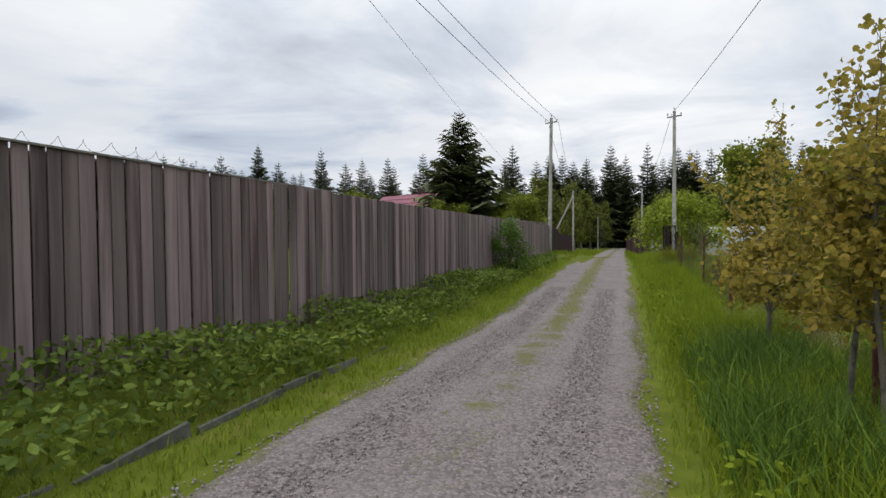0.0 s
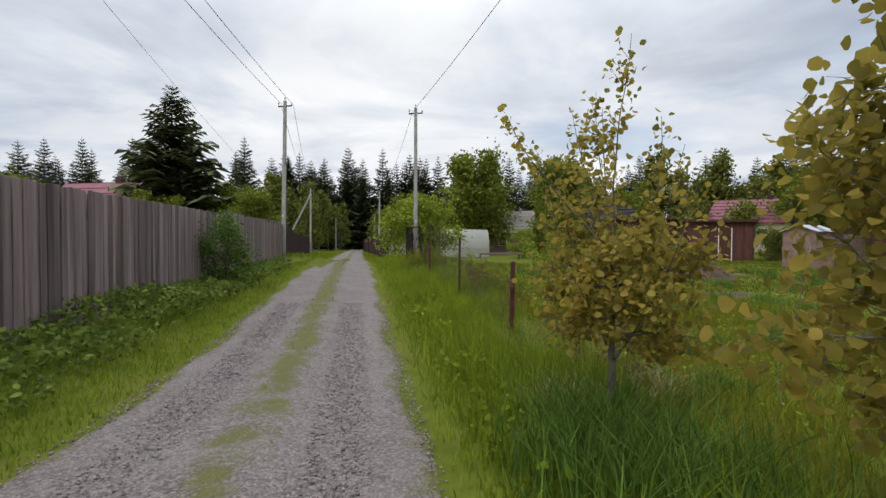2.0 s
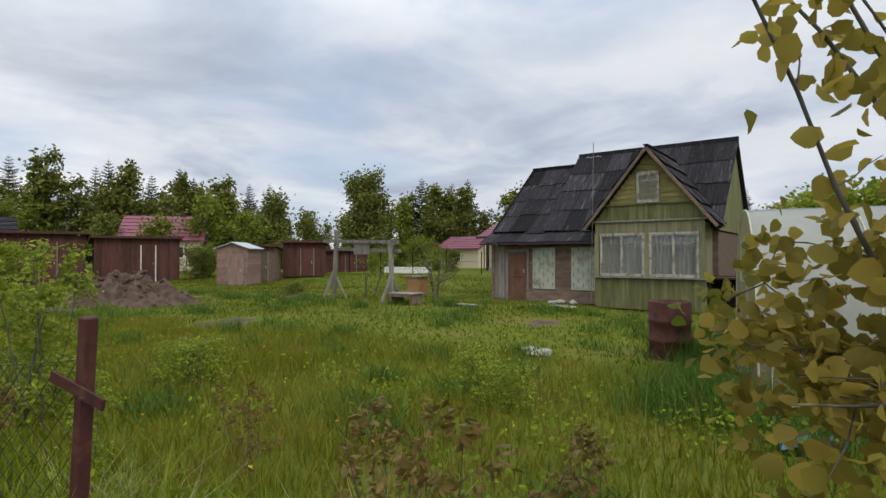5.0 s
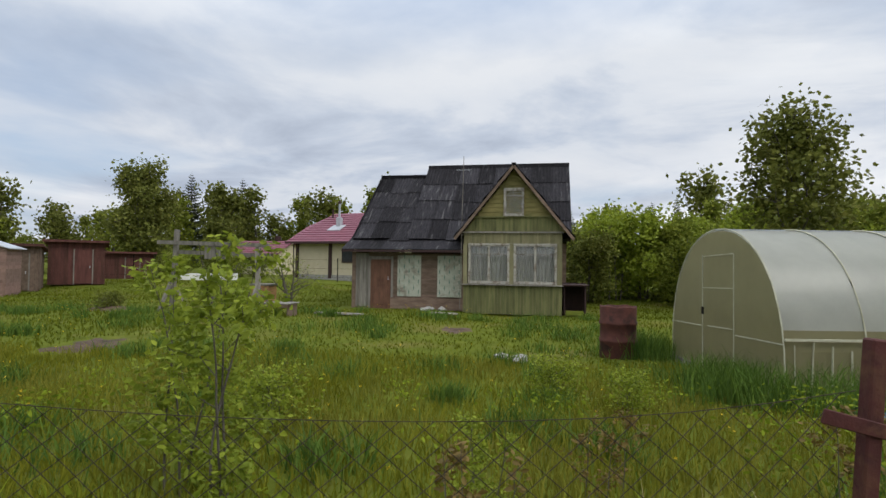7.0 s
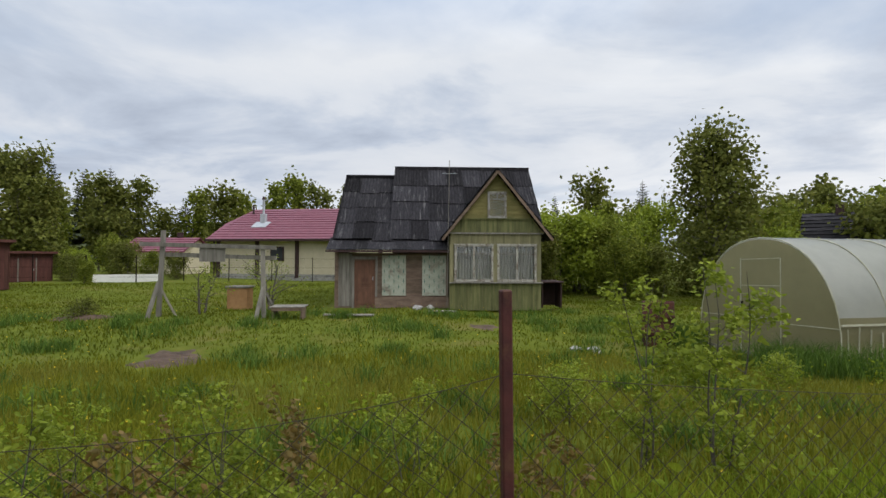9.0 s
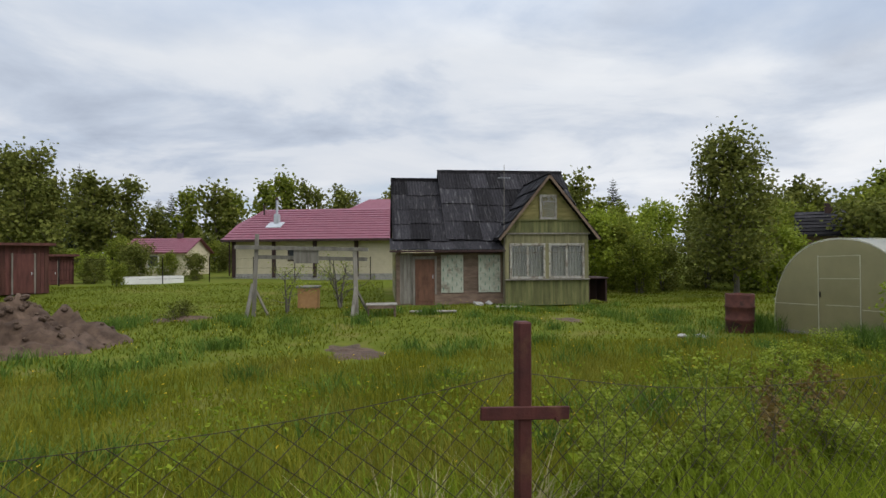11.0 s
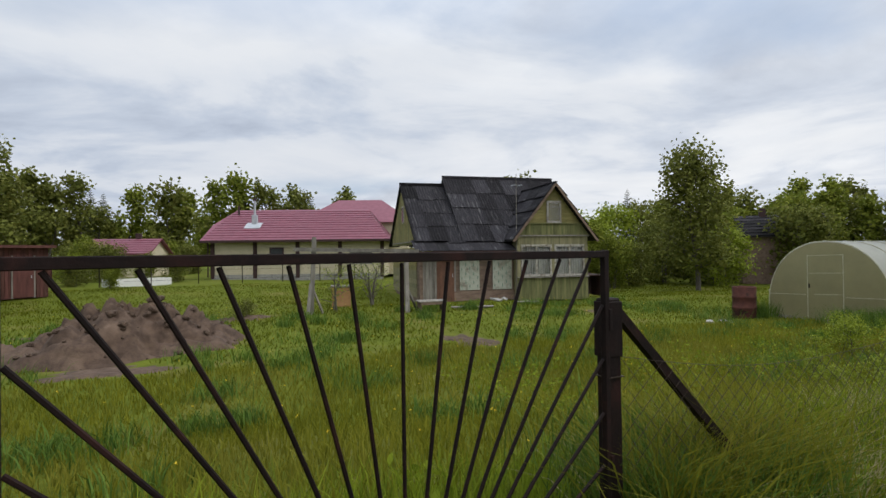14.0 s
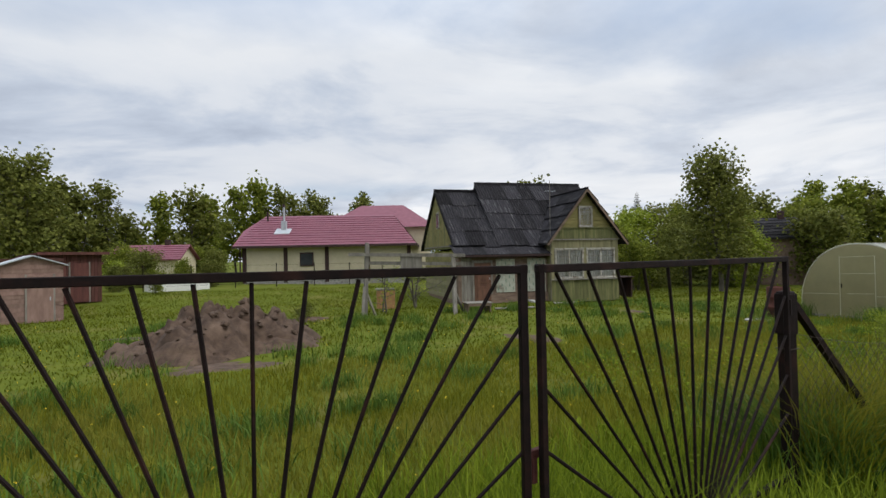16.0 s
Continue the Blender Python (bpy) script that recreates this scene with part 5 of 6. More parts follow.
# grey slabs edging the verge by the fence
rs_ = random.Random(12)
y_ = -2.0
while y_ < 7.5:
    w_ = rs_.uniform(0.7, 1.1)
    x_ = -1.90 - 0.02 * max(0, y_ - 5)
    z_ = float(gz(x_ + 0.15, y_))
    tagged(part("edging_slab", boxes(((x_ + rs_.uniform(-0.10, 0.02), y_ + w_ / 2, z_ + rs_.uniform(-0.13, -0.01)), (0.04, w_ - rs_.uniform(0.03, 0.16), 0.34), Matrix.Rotation(rs_.uniform(-0.34, 0.06), 3, "Y") @ Matrix.Rotation(rs_.uniform(-0.11, 0.11), 3, "X")), bevel=0.006), M_SLAB, None), "mossy grey cement slab set on edge along the verge", "edging slab", "edging slabs")
    y_ += w_
gate_net = thing("wire_fence", "low wire garden fence on thin dark posts", "fence", (0, 0, 0))
for k in range(9):
    x_, y_ = 33 + 0.3 * k, 34 - 2.4 * k
    z_ = float(gz(x_, y_))
    part("post", beam(bmesh.new(), (x_, y_, z_), (x_, y_, z_ + 1.5), 0.05), M_GATE, gate_net)
for zz in (0.3, 0.85, 1.4):
    part("strand", beam(bmesh.new(), (33, 34, float(gz(33, 34)) + zz), (35.4, 14.8, float(gz(35.4, 14.8)) + zz), 0.012), M_GATE, gate_net)
hb_ = thing("raised_bed", "white-sided raised garden bed near the maroon-roofed house", "raised bed", (34.5, 27.5, float(gz(34.5, 27.5))), -70)
part("side", boxes(((0, -0.5, 0.2), (3.2, 0.04, 0.45)), ((0, 0.5, 0.2), (3.2, 0.04, 0.45)), ((-1.6, 0, 0.2), (0.04, 1.0, 0.45)), ((1.6, 0, 0.2), (0.04, 1.0, 0.45))), M_WHITE, hb_)
part("soil", boxes(((0, 0, 0.18), (3.1, 0.94, 0.36))), M_SOIL, hb_)


# ---------- trees ----------
def limb(rng, a, d, length, n=6, wob=0.12, up=0.1):
    P = [np.array(a, float)]
    d = np.array(d, float)
    d /= np.linalg.norm(d)
    for k in range(n):
        d = d + rng.normal(size=3) * wob + np.array([0, 0, up])
        d /= np.linalg.norm(d)
        P.append(P[-1] + d * length / n)
    return np.array(P)


def broadleaf(seed, h, r, base, nclump, per, size, leaf_mat, bark, trunk_r, squash=1.0, sparse=1.0, multi=1, spread=0.13, rounded=False, tall=False, fine=True):
    """Trunk and crown meshes of a leafy tree."""
    rng = np.random.default_rng(seed)
    wood, tips = [], []
    for s in range(multi):
        d0 = np.array([rng.normal() * 0.12 * (multi > 1), rng.normal() * 0.12 * (multi > 1), 1.0])
        T = limb(rng, (rng.normal() * 0.12 * (multi > 1), rng.normal() * 0.12 * (multi > 1), -0.1), d0, h * 0.9, 10, 0.05, 0.05)
        wood.append(tube(T, trunk_r * np.linspace(1, 0.12, len(T)) ** 0.8, 7))
        nb = max(6, int(nclump / 5 / multi))
        for k in range(nb):
            f = base + (0.97 - base) * (k + rng.random()) / nb
            i = f * (len(T) - 1)
            p = T[int(i)] + (T[min(int(i) + 1, len(T) - 1)] - T[int(i)]) * (i % 1)
            a = rng.uniform(0, 2 * np.pi)
            g = (f - base) / (1 - base)
            reach = r * (0.45 + 0.75 * math.sin(math.pi * min(1, 0.25 + 0.72 * g))) * rng.uniform(0.6, 1.15) * (0.75 if tall else 1)
            B = limb(rng, p, (math.cos(a), math.sin(a), 0.45 + 0.5 * g), reach, 5, 0.14, 0.08)
            wood.append(tube(B, trunk_r * 0.36 * np.linspace(1, 0.15, len(B)), 5 if fine else 3))
            for q in range(max(2, int(5))):
                u = rng.uniform(0.35, 1.0) * (len(B) - 1)
                b = B[int(u)]
                tw = limb(rng, b, rng.normal(size=3) + np.array([math.cos(a), math.sin(a), 0.3]), reach * rng.uniform(0.2, 0.5), 3, 0.2, 0.05)
                if fine:
                    wood.append(tube(tw, trunk_r * 0.12 * np.linspace(1, 0.2, len(tw)), 3))
                tips.append(tw)
    C = []
    for tw in tips:
        n = max(3, int(per * rng.uniform(0.5, 1.5)))
        t = rng.uniform(0.1, 1.05, n) * (len(tw) - 1.001)
        i = np.clip(t.astype(int), 0, len(tw) - 2)
        p = tw[i] + (tw[i + 1] - tw[i]) * (t - i)[:, None]
        C.append(p + rng.normal(size=(n, 3)) * spread * r * sparse)
    C = np.concatenate(C)
    C[:, 2] *= squash
    V, F = leaves(rng, C, size, 0.25, rounded)
    Vw, Fw = join(wood)
    me_w, me_l = np_mesh("trunk", Vw, Fw, True), np_mesh("crown", V, F)
    me_w.materials.append(bark)
    me_l.materials.append(leaf_mat)
    return me_w, me_l


def spruce(seed, h, r, whorls, dense=1.0, gappy=0.1, needles=M_SPRUCE):
    rng = np.random.default_rng(seed)
    T = np.array([(0, 0, -0.2), (0.02 * h * rng.normal() * 0.3, 0, h * 0.5), (0, 0, h)])
    trunk = tube(T, np.array([0.016 * h, 0.009 * h, 0.01]), 7)
    V, F, o = [], [], 0
    for k in range(whorls):
        f = 0.06 + 0.93 * (k / whorls) ** 0.95
        z = h * f
        L0 = r * (1 - f) ** 0.82 * (0.95 + 0.2 * math.sin(k * 2.1))+0.1
        nb = max(5, int((7 + 4 * (1 - f)) * dense))
        for b in range(nb):
            if rng.random() < gappy:
                continue
            a = 2 * np.pi * (b + rng.random() * 0.8) / nb + k
            L = L0 * rng.uniform(0.7, 1.18)
            d = np.array([math.cos(a), math.sin(a), 0])
            s = np.array([-math.sin(a), math.cos(a), 0])
            sl = -0.32 + 0.75 * f
            pts = [np.array([0, 0, z]) + d * L * t + np.array([0, 0, L * (sl * t + 0.30 * t * t * (1 - f))]) for t in (0, 0.35, 0.7, 1.0)]
            m = 6
            for q in range(m):
                t = (q + 0.6) / m
                seg = min(2, int(t * 3))
                p = pts[seg] + (pts[seg + 1] - pts[seg]) * (t * 3 - seg)
                wl_ = L * 0.62 * (1 - 0.6 * t) * rng.uniform(0.8, 1.25)
                for sg in (-1, 1):
                    tip = p + s * sg * wl_ + d * wl_ * 0.5 + np.array([0, 0, -wl_ * rng.uniform(0.12, 0.55)])
                    b0, b1 = p - d * L * 0.13, p + d * L * 0.12
                    V += [b0, b1, tip]
                    F.append((o, o + 1, o + 2))
                    o += 3
            V += [pts[2] - s * L * 0.09, pts[2] + s * L * 0.09, pts[3] + d * L * 0.05]
            F.append((o, o + 1, o + 2))
            o += 3
    me_w, me_l = np_mesh("trunk", *trunk, True), np_mesh("crown", np.array(V), np.array(F))
    me_w.materials.append(M_BARK)
    me_l.materials.append(needles)
    return me_w, me_l


def plant(name, meshes, x, y, turn, s, label, category, group="", sz=None, z=None):
    e = thing(name, label, category, (x, y, (float(gz(x, y)) if z is None else z) - 0.03), turn, group)
    e.scale = (s, s, sz or s)
    obj("trunk", meshes[0], None, e)
    obj("crown", meshes[1], None, e)
    return e


rng0 = random.Random(21)
SPR = [spruce(k, 16, 3.3 + 0.5 * (k % 3), 30, 1.15, 0.05) for k in range(5)]
THIN = [spruce(20 + k, 13, 2.1, 26, 0.9, 0.2) for k in range(2)]
BIG = spruce(41, 11, 4.2, 38, 1.35, 0.24, mat("grey_green_spruce_needles", (0.065, 0.082, 0.038), (0.150, 0.160, 0.075), 1.5, 0.75, 0, island=0.5, trans=0.2, spec=0.15))
BIRCH = [broadleaf(50 + k, 10, 2.5, 0.15, 100, 19, 0.40, M_MID if k % 2 else M_BRIGHT, M_BARK, 0.12, tall=True, rounded=None, fine=False) for k in range(4)]
ROUND = [broadleaf(60 + k, 8, 2.8, 0.18, 100, 20, 0.39, M_BRIGHT if k % 2 else M_MID, M_BARK, 0.14, rounded=None, fine=False) for k in range(4)]
SHRUB = [broadleaf(70 + k, 3.4, 1.6, 0.04, 80, 42, 0.16, (M_BRIGHT, M_ROWAN, M_MID)[k % 3], M_BARK, 0.035, multi=4, rounded=None, fine=False) for k in range(3)]
DENSE = [broadleaf(65 + k, 8, 2.8, 0.12, 170, 60, 0.25, M_BRIGHT if k % 2 else M_MID, M_BARK, 0.17, rounded=None) for k in range(2)]

plant("spruce", BIG, -12.7, 40.0, 20, 1.0, "large dark green spruce behind the board fence", "spruce tree")


def forest(x0, y0, x1, y1, n, kinds, smin, smax, jit, seed):
    r = random.Random(seed)
    for k in range(n):
        t = (k + r.random()) / n
        x, y = x0 + (x1 - x0) * t + r.uniform(-jit, jit), y0 + (y1 - y0) * t + r.uniform(-jit, jit)
        m = kinds[r.randrange(len(kinds))]
        s = r.uniform(smin, smax)
        nm = "spruce" if m in SPR or m in THIN else "tree"
        lab = {"spruce": "tall dark spruce in the distant forest edge", "tree": "leafy green tree in the distant tree line"}[nm]
        plant(nm, m, x, y, r.uniform(0, 360), s, lab, "spruce tree" if nm == "spruce" else "tree", "distant trees", s * r.uniform(0.9, 1.15))


forest(-28, 128, -9, 122, 20, SPR, 1.0, 1.25, 3, 1)
forest(-9, 120, 16, 124, 22, SPR, 1.0, 1.25, 3, 2)
forest(-105, 84, -24, 104, 66, SPR, 0.85, 1.15, 7, 3)
forest(-30, 85, -9, 98, 10, THIN + BIRCH, 0.7, 1.05, 4, 4)
forest(12, 110, 90, 92, 54, SPR + THIN + BIRCH, 0.8, 1.15, 7, 5)
forest(66, 96, 140, 34, 30, SPR + BIRCH + ROUND, 0.7, 1.1, 8, 6)
forest(110, 50, 120, -50, 28, SPR + BIRCH + ROUND, 0.7, 1.1, 9, 7)
forest(110, -30, 60, -80, 14, BIRCH + ROUND + SPR, 0.8, 1.2, 9, 8)
forest(58, 46, 70, 8, 20, BIRCH + ROUND, 0.75, 1.15, 4, 11)
forest(66, 16, 52, -24, 14, ROUND + BIRCH, 0.6, 0.9, 4, 12)
forest(-13, 70, -9, 108, 9, BIRCH, 0.7, 1.0, 1.5, 13)
forest(1.5, 68, -1, 108, 8, BIRCH + ROUND, 0.6, 0.9, 1.2, 14)
forest(-30, 40, -10, 34, 7, [ROUND[1], ROUND[3], SHRUB[1]], 0.42, 0.6, 2.0, 15)
forest(20, 68, 48, 52, 24, BIRCH + ROUND, 0.75, 1.1, 3, 16)
forest(26, 50, 44, 42, 9, [SHRUB[0], SHRUB[2], ROUND[0], ROUND[1]], 0.5, 0.8, 2, 17)
forest(46, 40, 56, 24, 10, [SHRUB[0], SHRUB[1], SHRUB[2]], 0.6, 1.0, 2, 18)

for k_, (x_, y_, s_) in enumerate([(26, -11, 0.55), (30, -15, 0.65), (35, -13, 0.65), (33, -19, 0.8), (40, -16, 0.8), (22, -14, 0.6), (44, -22, 0.95), (38, -8, 0.6), (46, -10, 0.75), (18, -16, 0.65), (28, -22, 0.85), (50, -3, 0.7), (55, 3, 0.7),
                                (24.9, -13.4, 0.76), (27.2, -14.0, 0.80), (25.5, -18.1, 0.86), (23.8, -19.2, 0.82), (21.5, -18, 0.72), (19.5, -14.9, 0.60), (17.9, -15.6, 0.60), (20.5, -16.5, 0.64), (16.5, -14.5, 0.58), (28.5, -11, 0.74), (26.6, -9.0, 0.62), (22.5, -15.5, 0.70)]):
    plant("tree", (BIRCH + ROUND)[k_ % 8], x_, y_, 70 * k_, s_, "leafy green tree beyond the greenhouse", "tree", "trees beyond the greenhouse")
T = "leafy green tree beside the gardens"
plant("tree", DENSE[1], 10.5, 63, 10, 1.35, T, "tree", "garden trees")
plant("tree", BIRCH[0], 7.0, 60, 80, 1.1, T, "tree", "garden trees")
plant("tree", DENSE[1], 16.0, 53, 50, 1.05, "bright green tree behind the far greenhouse", "tree", "garden trees")
plant("tree", ROUND[1], 4.0, 56, 130, 0.75, T, "tree", "garden trees")
plant("tree", DENSE[1], -9.0, 39.5, 200, 0.55, "bright spring-green tree behind the fence", "tree", "garden trees")
plant("tree", DENSE[1], -7.2, 37.5, 100, 0.50, "bright spring-green tree behind the fence", "tree", "garden trees")
plant("tree", DENSE[1], -11.5, 37.0, 10, 0.42, "bright spring-green tree behind the fence", "tree", "garden trees")
plant("tree", DENSE[0], 43.0, 36.9, 70, 1.08, "broad leafy tree behind the sheds", "tree", "garden trees")
plant("spruce", SPR[1], 86, 53, 0, 0.95, "tall spruce beyond the gardens", "spruce tree", "garden trees")
plant("tree", BIRCH[1], 84, 56, 0, 1.25, T, "tree", "garden trees")
TREE_R = broadleaf(90, 8.8, 2.9, 0.14, 200, 40, 0.22, M_MID, M_BARK, 0.15, rounded=None, tall=True)
plant("tree", TREE_R, 20.7, -0.3, 0, 0.94, "tall leafy maple-like tree with bronze patches by the garden", "tree", "garden trees")
plant("pine", ROUND[0], 60.8, -16.3, 0, 1.45, "distant pine with a dark rounded crown", "pine tree", "garden trees")
for k, (x, y, s, m) in enumerate([(26.5, 6.0, 0.95, 2), (27.5, 4.4, 1.15, 1), (28.0, 2.8, 1.25, 1), (27.2, 1.4, 1.1, 0), (29.5, 0.4, 1.15, 1), (25.5, 0.0, 0.8, 2), (30.0, 6.8, 1.0, 2), (24.6, 2.2, 0.8, 0), (31, 3.5, 1.3, 1),
                                  (26, -3.5, 1.2, 2), (24, -6, 1.3, 0), (29, -8, 1.5, 2), (33, -5, 1.5, 1), (20, -9, 1.4, 2), (22.5, -4.5, 1.0, 1)]):
    plant("shrub", SHRUB[m], x, y, 40 * k, s, "overgrown yellow-green shrub behind the cottage", "shrub", "shrubs by the cottage")
for k, (x, y, s, m) in enumerate([(26.3, 38.6, 0.62, 2), (27.4, 38.8, 0.6, 0), (19, 39.8, 0.35, 0), (16.8, 41, 0.65, 1), (14, 42, 0.7, 0), (12.2, 44, 0.8, 2), (10.5, 43.5, 0.6, 1), (3.6, 43, 0.55, 2), (30.5, 36, 0.6, 2),
                                  (2.9, 33, 0.95, 1), (1.9, 35.5, 1.0, 1), (31.5, 28.5, 0.35, 0), (37.6, 25.6, 0.5, 2), (38.5, 27.2, 0.5, 0), (35, 30.5, 0.45, 2), (40.5, 29.5, 0.7, 2), (43, 31, 0.8, 0), (37, 31, 0.5, 1)]):
    plant("shrub", SHRUB[m], x, y, 57 * k, s, "leafy green garden shrub beside the lawns", "shrub", "garden shrubs")
plant("shrub", broadleaf(75, 1.55, 0.78, 0.03, 90, 34, 0.065, M_NETTLE, M_BARK, 0.03, multi=5), -2.95, 17.8, 0, 1.0, "dense green bush growing against the board fence", "shrub")
plant("apple_tree", broadleaf(76, 1.9, 1.1, 0.15, 40, 7, 0.07, M_ROWAN, M_BARK, 0.06, multi=3), 20.3, 18.4, 40, 1.0, "small bare-limbed fruit tree coming into leaf", "fruit tree", "fruit trees")
plant("apple_tree", broadleaf(77, 1.7, 0.7, 0.15, 36, 9, 0.07, M_ROWAN, M_BARK, 0.045, multi=2), 18.6, 20.6, 0, 1.0, "small sparse fruit tree coming into leaf", "fruit tree", "fruit trees")
plant("apple_tree", broadleaf(78, 1.9, 0.9, 0.2, 40, 12, 0.07, M_MID, M_BARK, 0.05, multi=2), 3.3, 31.5, 0, 1.0, "small grey-green fruit tree by the wire fence", "fruit tree", "fruit trees")
plant("shrub", broadleaf(79, 0.55, 0.5, 0.02, 40, 12, 0.06, M_MID, M_BARK, 0.015, multi=4), 17.9, 23.5, 0, 1.0, "small leafy plant in a bed of soil", "plant")

# aspens by the lane
def aspen(seed, reach, nside, shoots, low, trunk_r, per=24, stem=1.75, rise=0.75):
    """Young aspen: a short trunk, a dense mass of side branches and thin upright shoots."""
    rng = np.random.default_rng(seed)
    T = limb(rng, (0, 0, -0.1), (0, 0, 1), stem, 8, 0.04, 0.05)
    wood, C = [tube(T, trunk_r * np.linspace(1, 0.35, len(T)), 8)], []

    def leafy(P, n, off):
        t = rng.uniform(0.12, 1.0, n) * (len(P) - 1.001)
        i = t.astype(int)
        C.append(P[i] + (P[i + 1] - P[i]) * (t - i)[:, None] + rng.normal(size=(n, 3)) * off)

    for k in range(nside):
        f = low + (1 - low) * (k + rng.random()) / nside
        p = T[min(len(T) - 1, int(f * len(T)))]
        a = 2.4 * k + rng.normal() * 0.4
        L_ = reach * rng.uniform(0.55, 1.1) * (1.0 - 0.3 * f)
        B = limb(rng, p, (math.cos(a), math.sin(a), rng.uniform(-0.05, rise)), L_, 6, 0.13, 0.0)
        wood.append(tube(B, trunk_r * 0.26 * np.linspace(1, 0.2, len(B)), 5))
        for q in range(6):
            tw = limb(rng, B[rng.integers(2, len(B))], rng.normal(size=3) + np.array([math.cos(a), math.sin(a), 0.0]), L_ * rng.uniform(0.2, 0.42), 3, 0.2, 0.0)
            wood.append(tube(tw, trunk_r * 0.08 * np.linspace(1, 0.3, len(tw)), 3))
            leafy(tw, int(per * rng.uniform(0.5, 1.4)), 0.055)
    for a, tilt, L_, n in shoots:
        p = T[rng.integers(4, len(T))]
        B = limb(rng, p, (math.cos(a) * tilt, math.sin(a) * tilt, 1), L_, 9, 0.07, 0.10)
        wood.append(tube(B, trunk_r * 0.25 * np.linspace(1, 0.2, len(B)), 5))
        leafy(B, n, 0.05)
        for q in range(4):
            tw = limb(rng, B[rng.integers(3, len(B) - 1)], rng.normal(size=3) * 0.5 + np.array([0, 0, 0.7]), rng.uniform(0.15, 0.3), 3, 0.2, 0.05)
            wood.append(tube(tw, trunk_r * 0.07 * np.linspace(1, 0.4, len(tw)), 3))
            leafy(tw, 8, 0.04)
    V, F = leaves(rng, np.concatenate(C), 0.050, 0.25, True)
    me_w, me_l = np_mesh("trunk", *join(wood), True), np_mesh("crown", V, F)
    me_w.materials.append(M_ASPBARK)
    me_l.materials.append(M_ASPEN)
    return me_w, me_l


ASP = [aspen(100, 0.92, 28, [(2.9, 0.85, 1.3, 60), (2.1, 0.42, 1.6, 100), (1.6, 0.38, 1.7, 120), (1.2, 0.28, 1.65, 120), (1.9, 0.22, 1.5, 100), (6.1, 0.58, 1.7, 110), (0.2, 0.60, 1.6, 110), (5.6, 0.80, 1.4, 60), (1.75, 0.85, 1.75, 70), (2.05, 0.70, 1.7, 70), (1.35, 0.75, 1.7, 80)], 0.60, 0.036, 22, 1.5, 0.35),
       aspen(101, 0.74, 26, [(2.9, 0.6, 1.2, 70), (1.0, 0.5, 1.2, 80), (4.6, 0.6, 1.1, 80), (5.6, 0.4, 1.0, 70), (3.8, 0.25, 1.1, 80)], 0.50, 0.028, 16, 2.1)]
A = "young aspen with olive-yellow spring leaves and a pale trunk"
plant("aspen", ASP[0], 2.60, 8.38, 0, 1.0, A, "aspen tree", "aspens by the lane")
plant("aspen", ASP[1], 2.74, 6.25, 60, 1.0, A, "aspen tree", "aspens by the lane")
plant("aspen", ASP[1], 2.92, 5.95, 200, 1.0, A, "aspen tree", "aspens by the lane", 1.05)
plant("aspen", ASP[1], 3.7, 5.0, 140, 0.95, A, "aspen tree", "aspens by the lane")
plant("aspen", ASP[1], 3.7, 3.9, 20, 0.9, A, "aspen tree", "aspens by the lane")
ROW = broadleaf(110, 1.95, 0.46, 0.08, 90, 17, 0.055, M_ROWAN, M_BARK, 0.010, multi=3, spread=0.1, tall=True)
plant("sapling", ROW, 3.70, 14.12, 0, 0.95, "young leafy sapling with bright yellow-green leaves", "sapling", "saplings along the wire fence")
plant("sapling", ROW, 4.10, 14.48, 120, 0.88, "young leafy sapling with bright yellow-green leaves", "sapling", "saplings along the wire fence")
plant("sapling", ROW, 3.35, 12.7, 70, 0.45, "low sapling with yellow-green leaves", "sapling", "saplings along the wire fence")
RED = broadleaf(111, 1.15, 0.26, 0.1, 40, 7, 0.044, M_REDLEAF, M_BARK, 0.006, multi=3, spread=0.1, tall=True)
for k, (x, y, s) in enumerate([(2.9, 10.2, 1.0), (3.2, 9.7, 0.85), (2.75, 12.8, 0.8), (3.6, 10.6, 0.8), (3.0, 17.6, 0.85), (3.3, 17.0, 0.9), (2.8, 16.0, 0.8), (3.9, 12.0, 0.7)]):
    plant("seedling", RED, x, y, 50 * k, s, "thin seedling with bronze-tinted young leaves", "seedling", "seedlings by the wire fence")
for k, (x, y, s) in enumerate([(2.65, 19.15, 0.5), (2.95, 18.2, 0.6), (3.3, 17.4, 0.55), (3.7, 16.4, 0.5), (3.9, 18.3, 0.42)]):
    plant("sapling", ROW, x, y, 80 * k + 10, s, "low sapling with yellow-green leaves", "sapling", "saplings along the wire fence")


# leafy shoots and bushes by the wire fence
BUSH = broadleaf(120, 1.0, 0.62, 0.04, 60, 12, 0.07, M_ROWAN, M_BARK, 0.012, multi=5, spread=0.16)
for k, (x, y, s) in enumerate([(2.75, 18.95, 0.45), (3.05, 18.3, 0.42), (3.54, 17.65, 0.45), (3.0, 17.1, 0.5), (3.5, 18.5, 0.42), (5.6, 14.4, 0.6), (7.2, 11.6, 0.55), (6.4, 11.0, 0.5)]):
    plant("bush", BUSH, x, y, 77 * k, s, "low leafy raspberry bush growing through the rough grass", "bush", "bushes by the wire fence")


# ---------- grass and herbs ----------
def scatter(rng, n, x0, x1, y0, y1, keep=None):
    x, y = rng.uniform(x0, x1, n), rng.uniform(y0, y1, n)
    if keep is not None:
        k = keep(x, y)
        x, y = x[k], y[k]
    return np.stack([x, y, gz(x, y) - 0.01], 1)


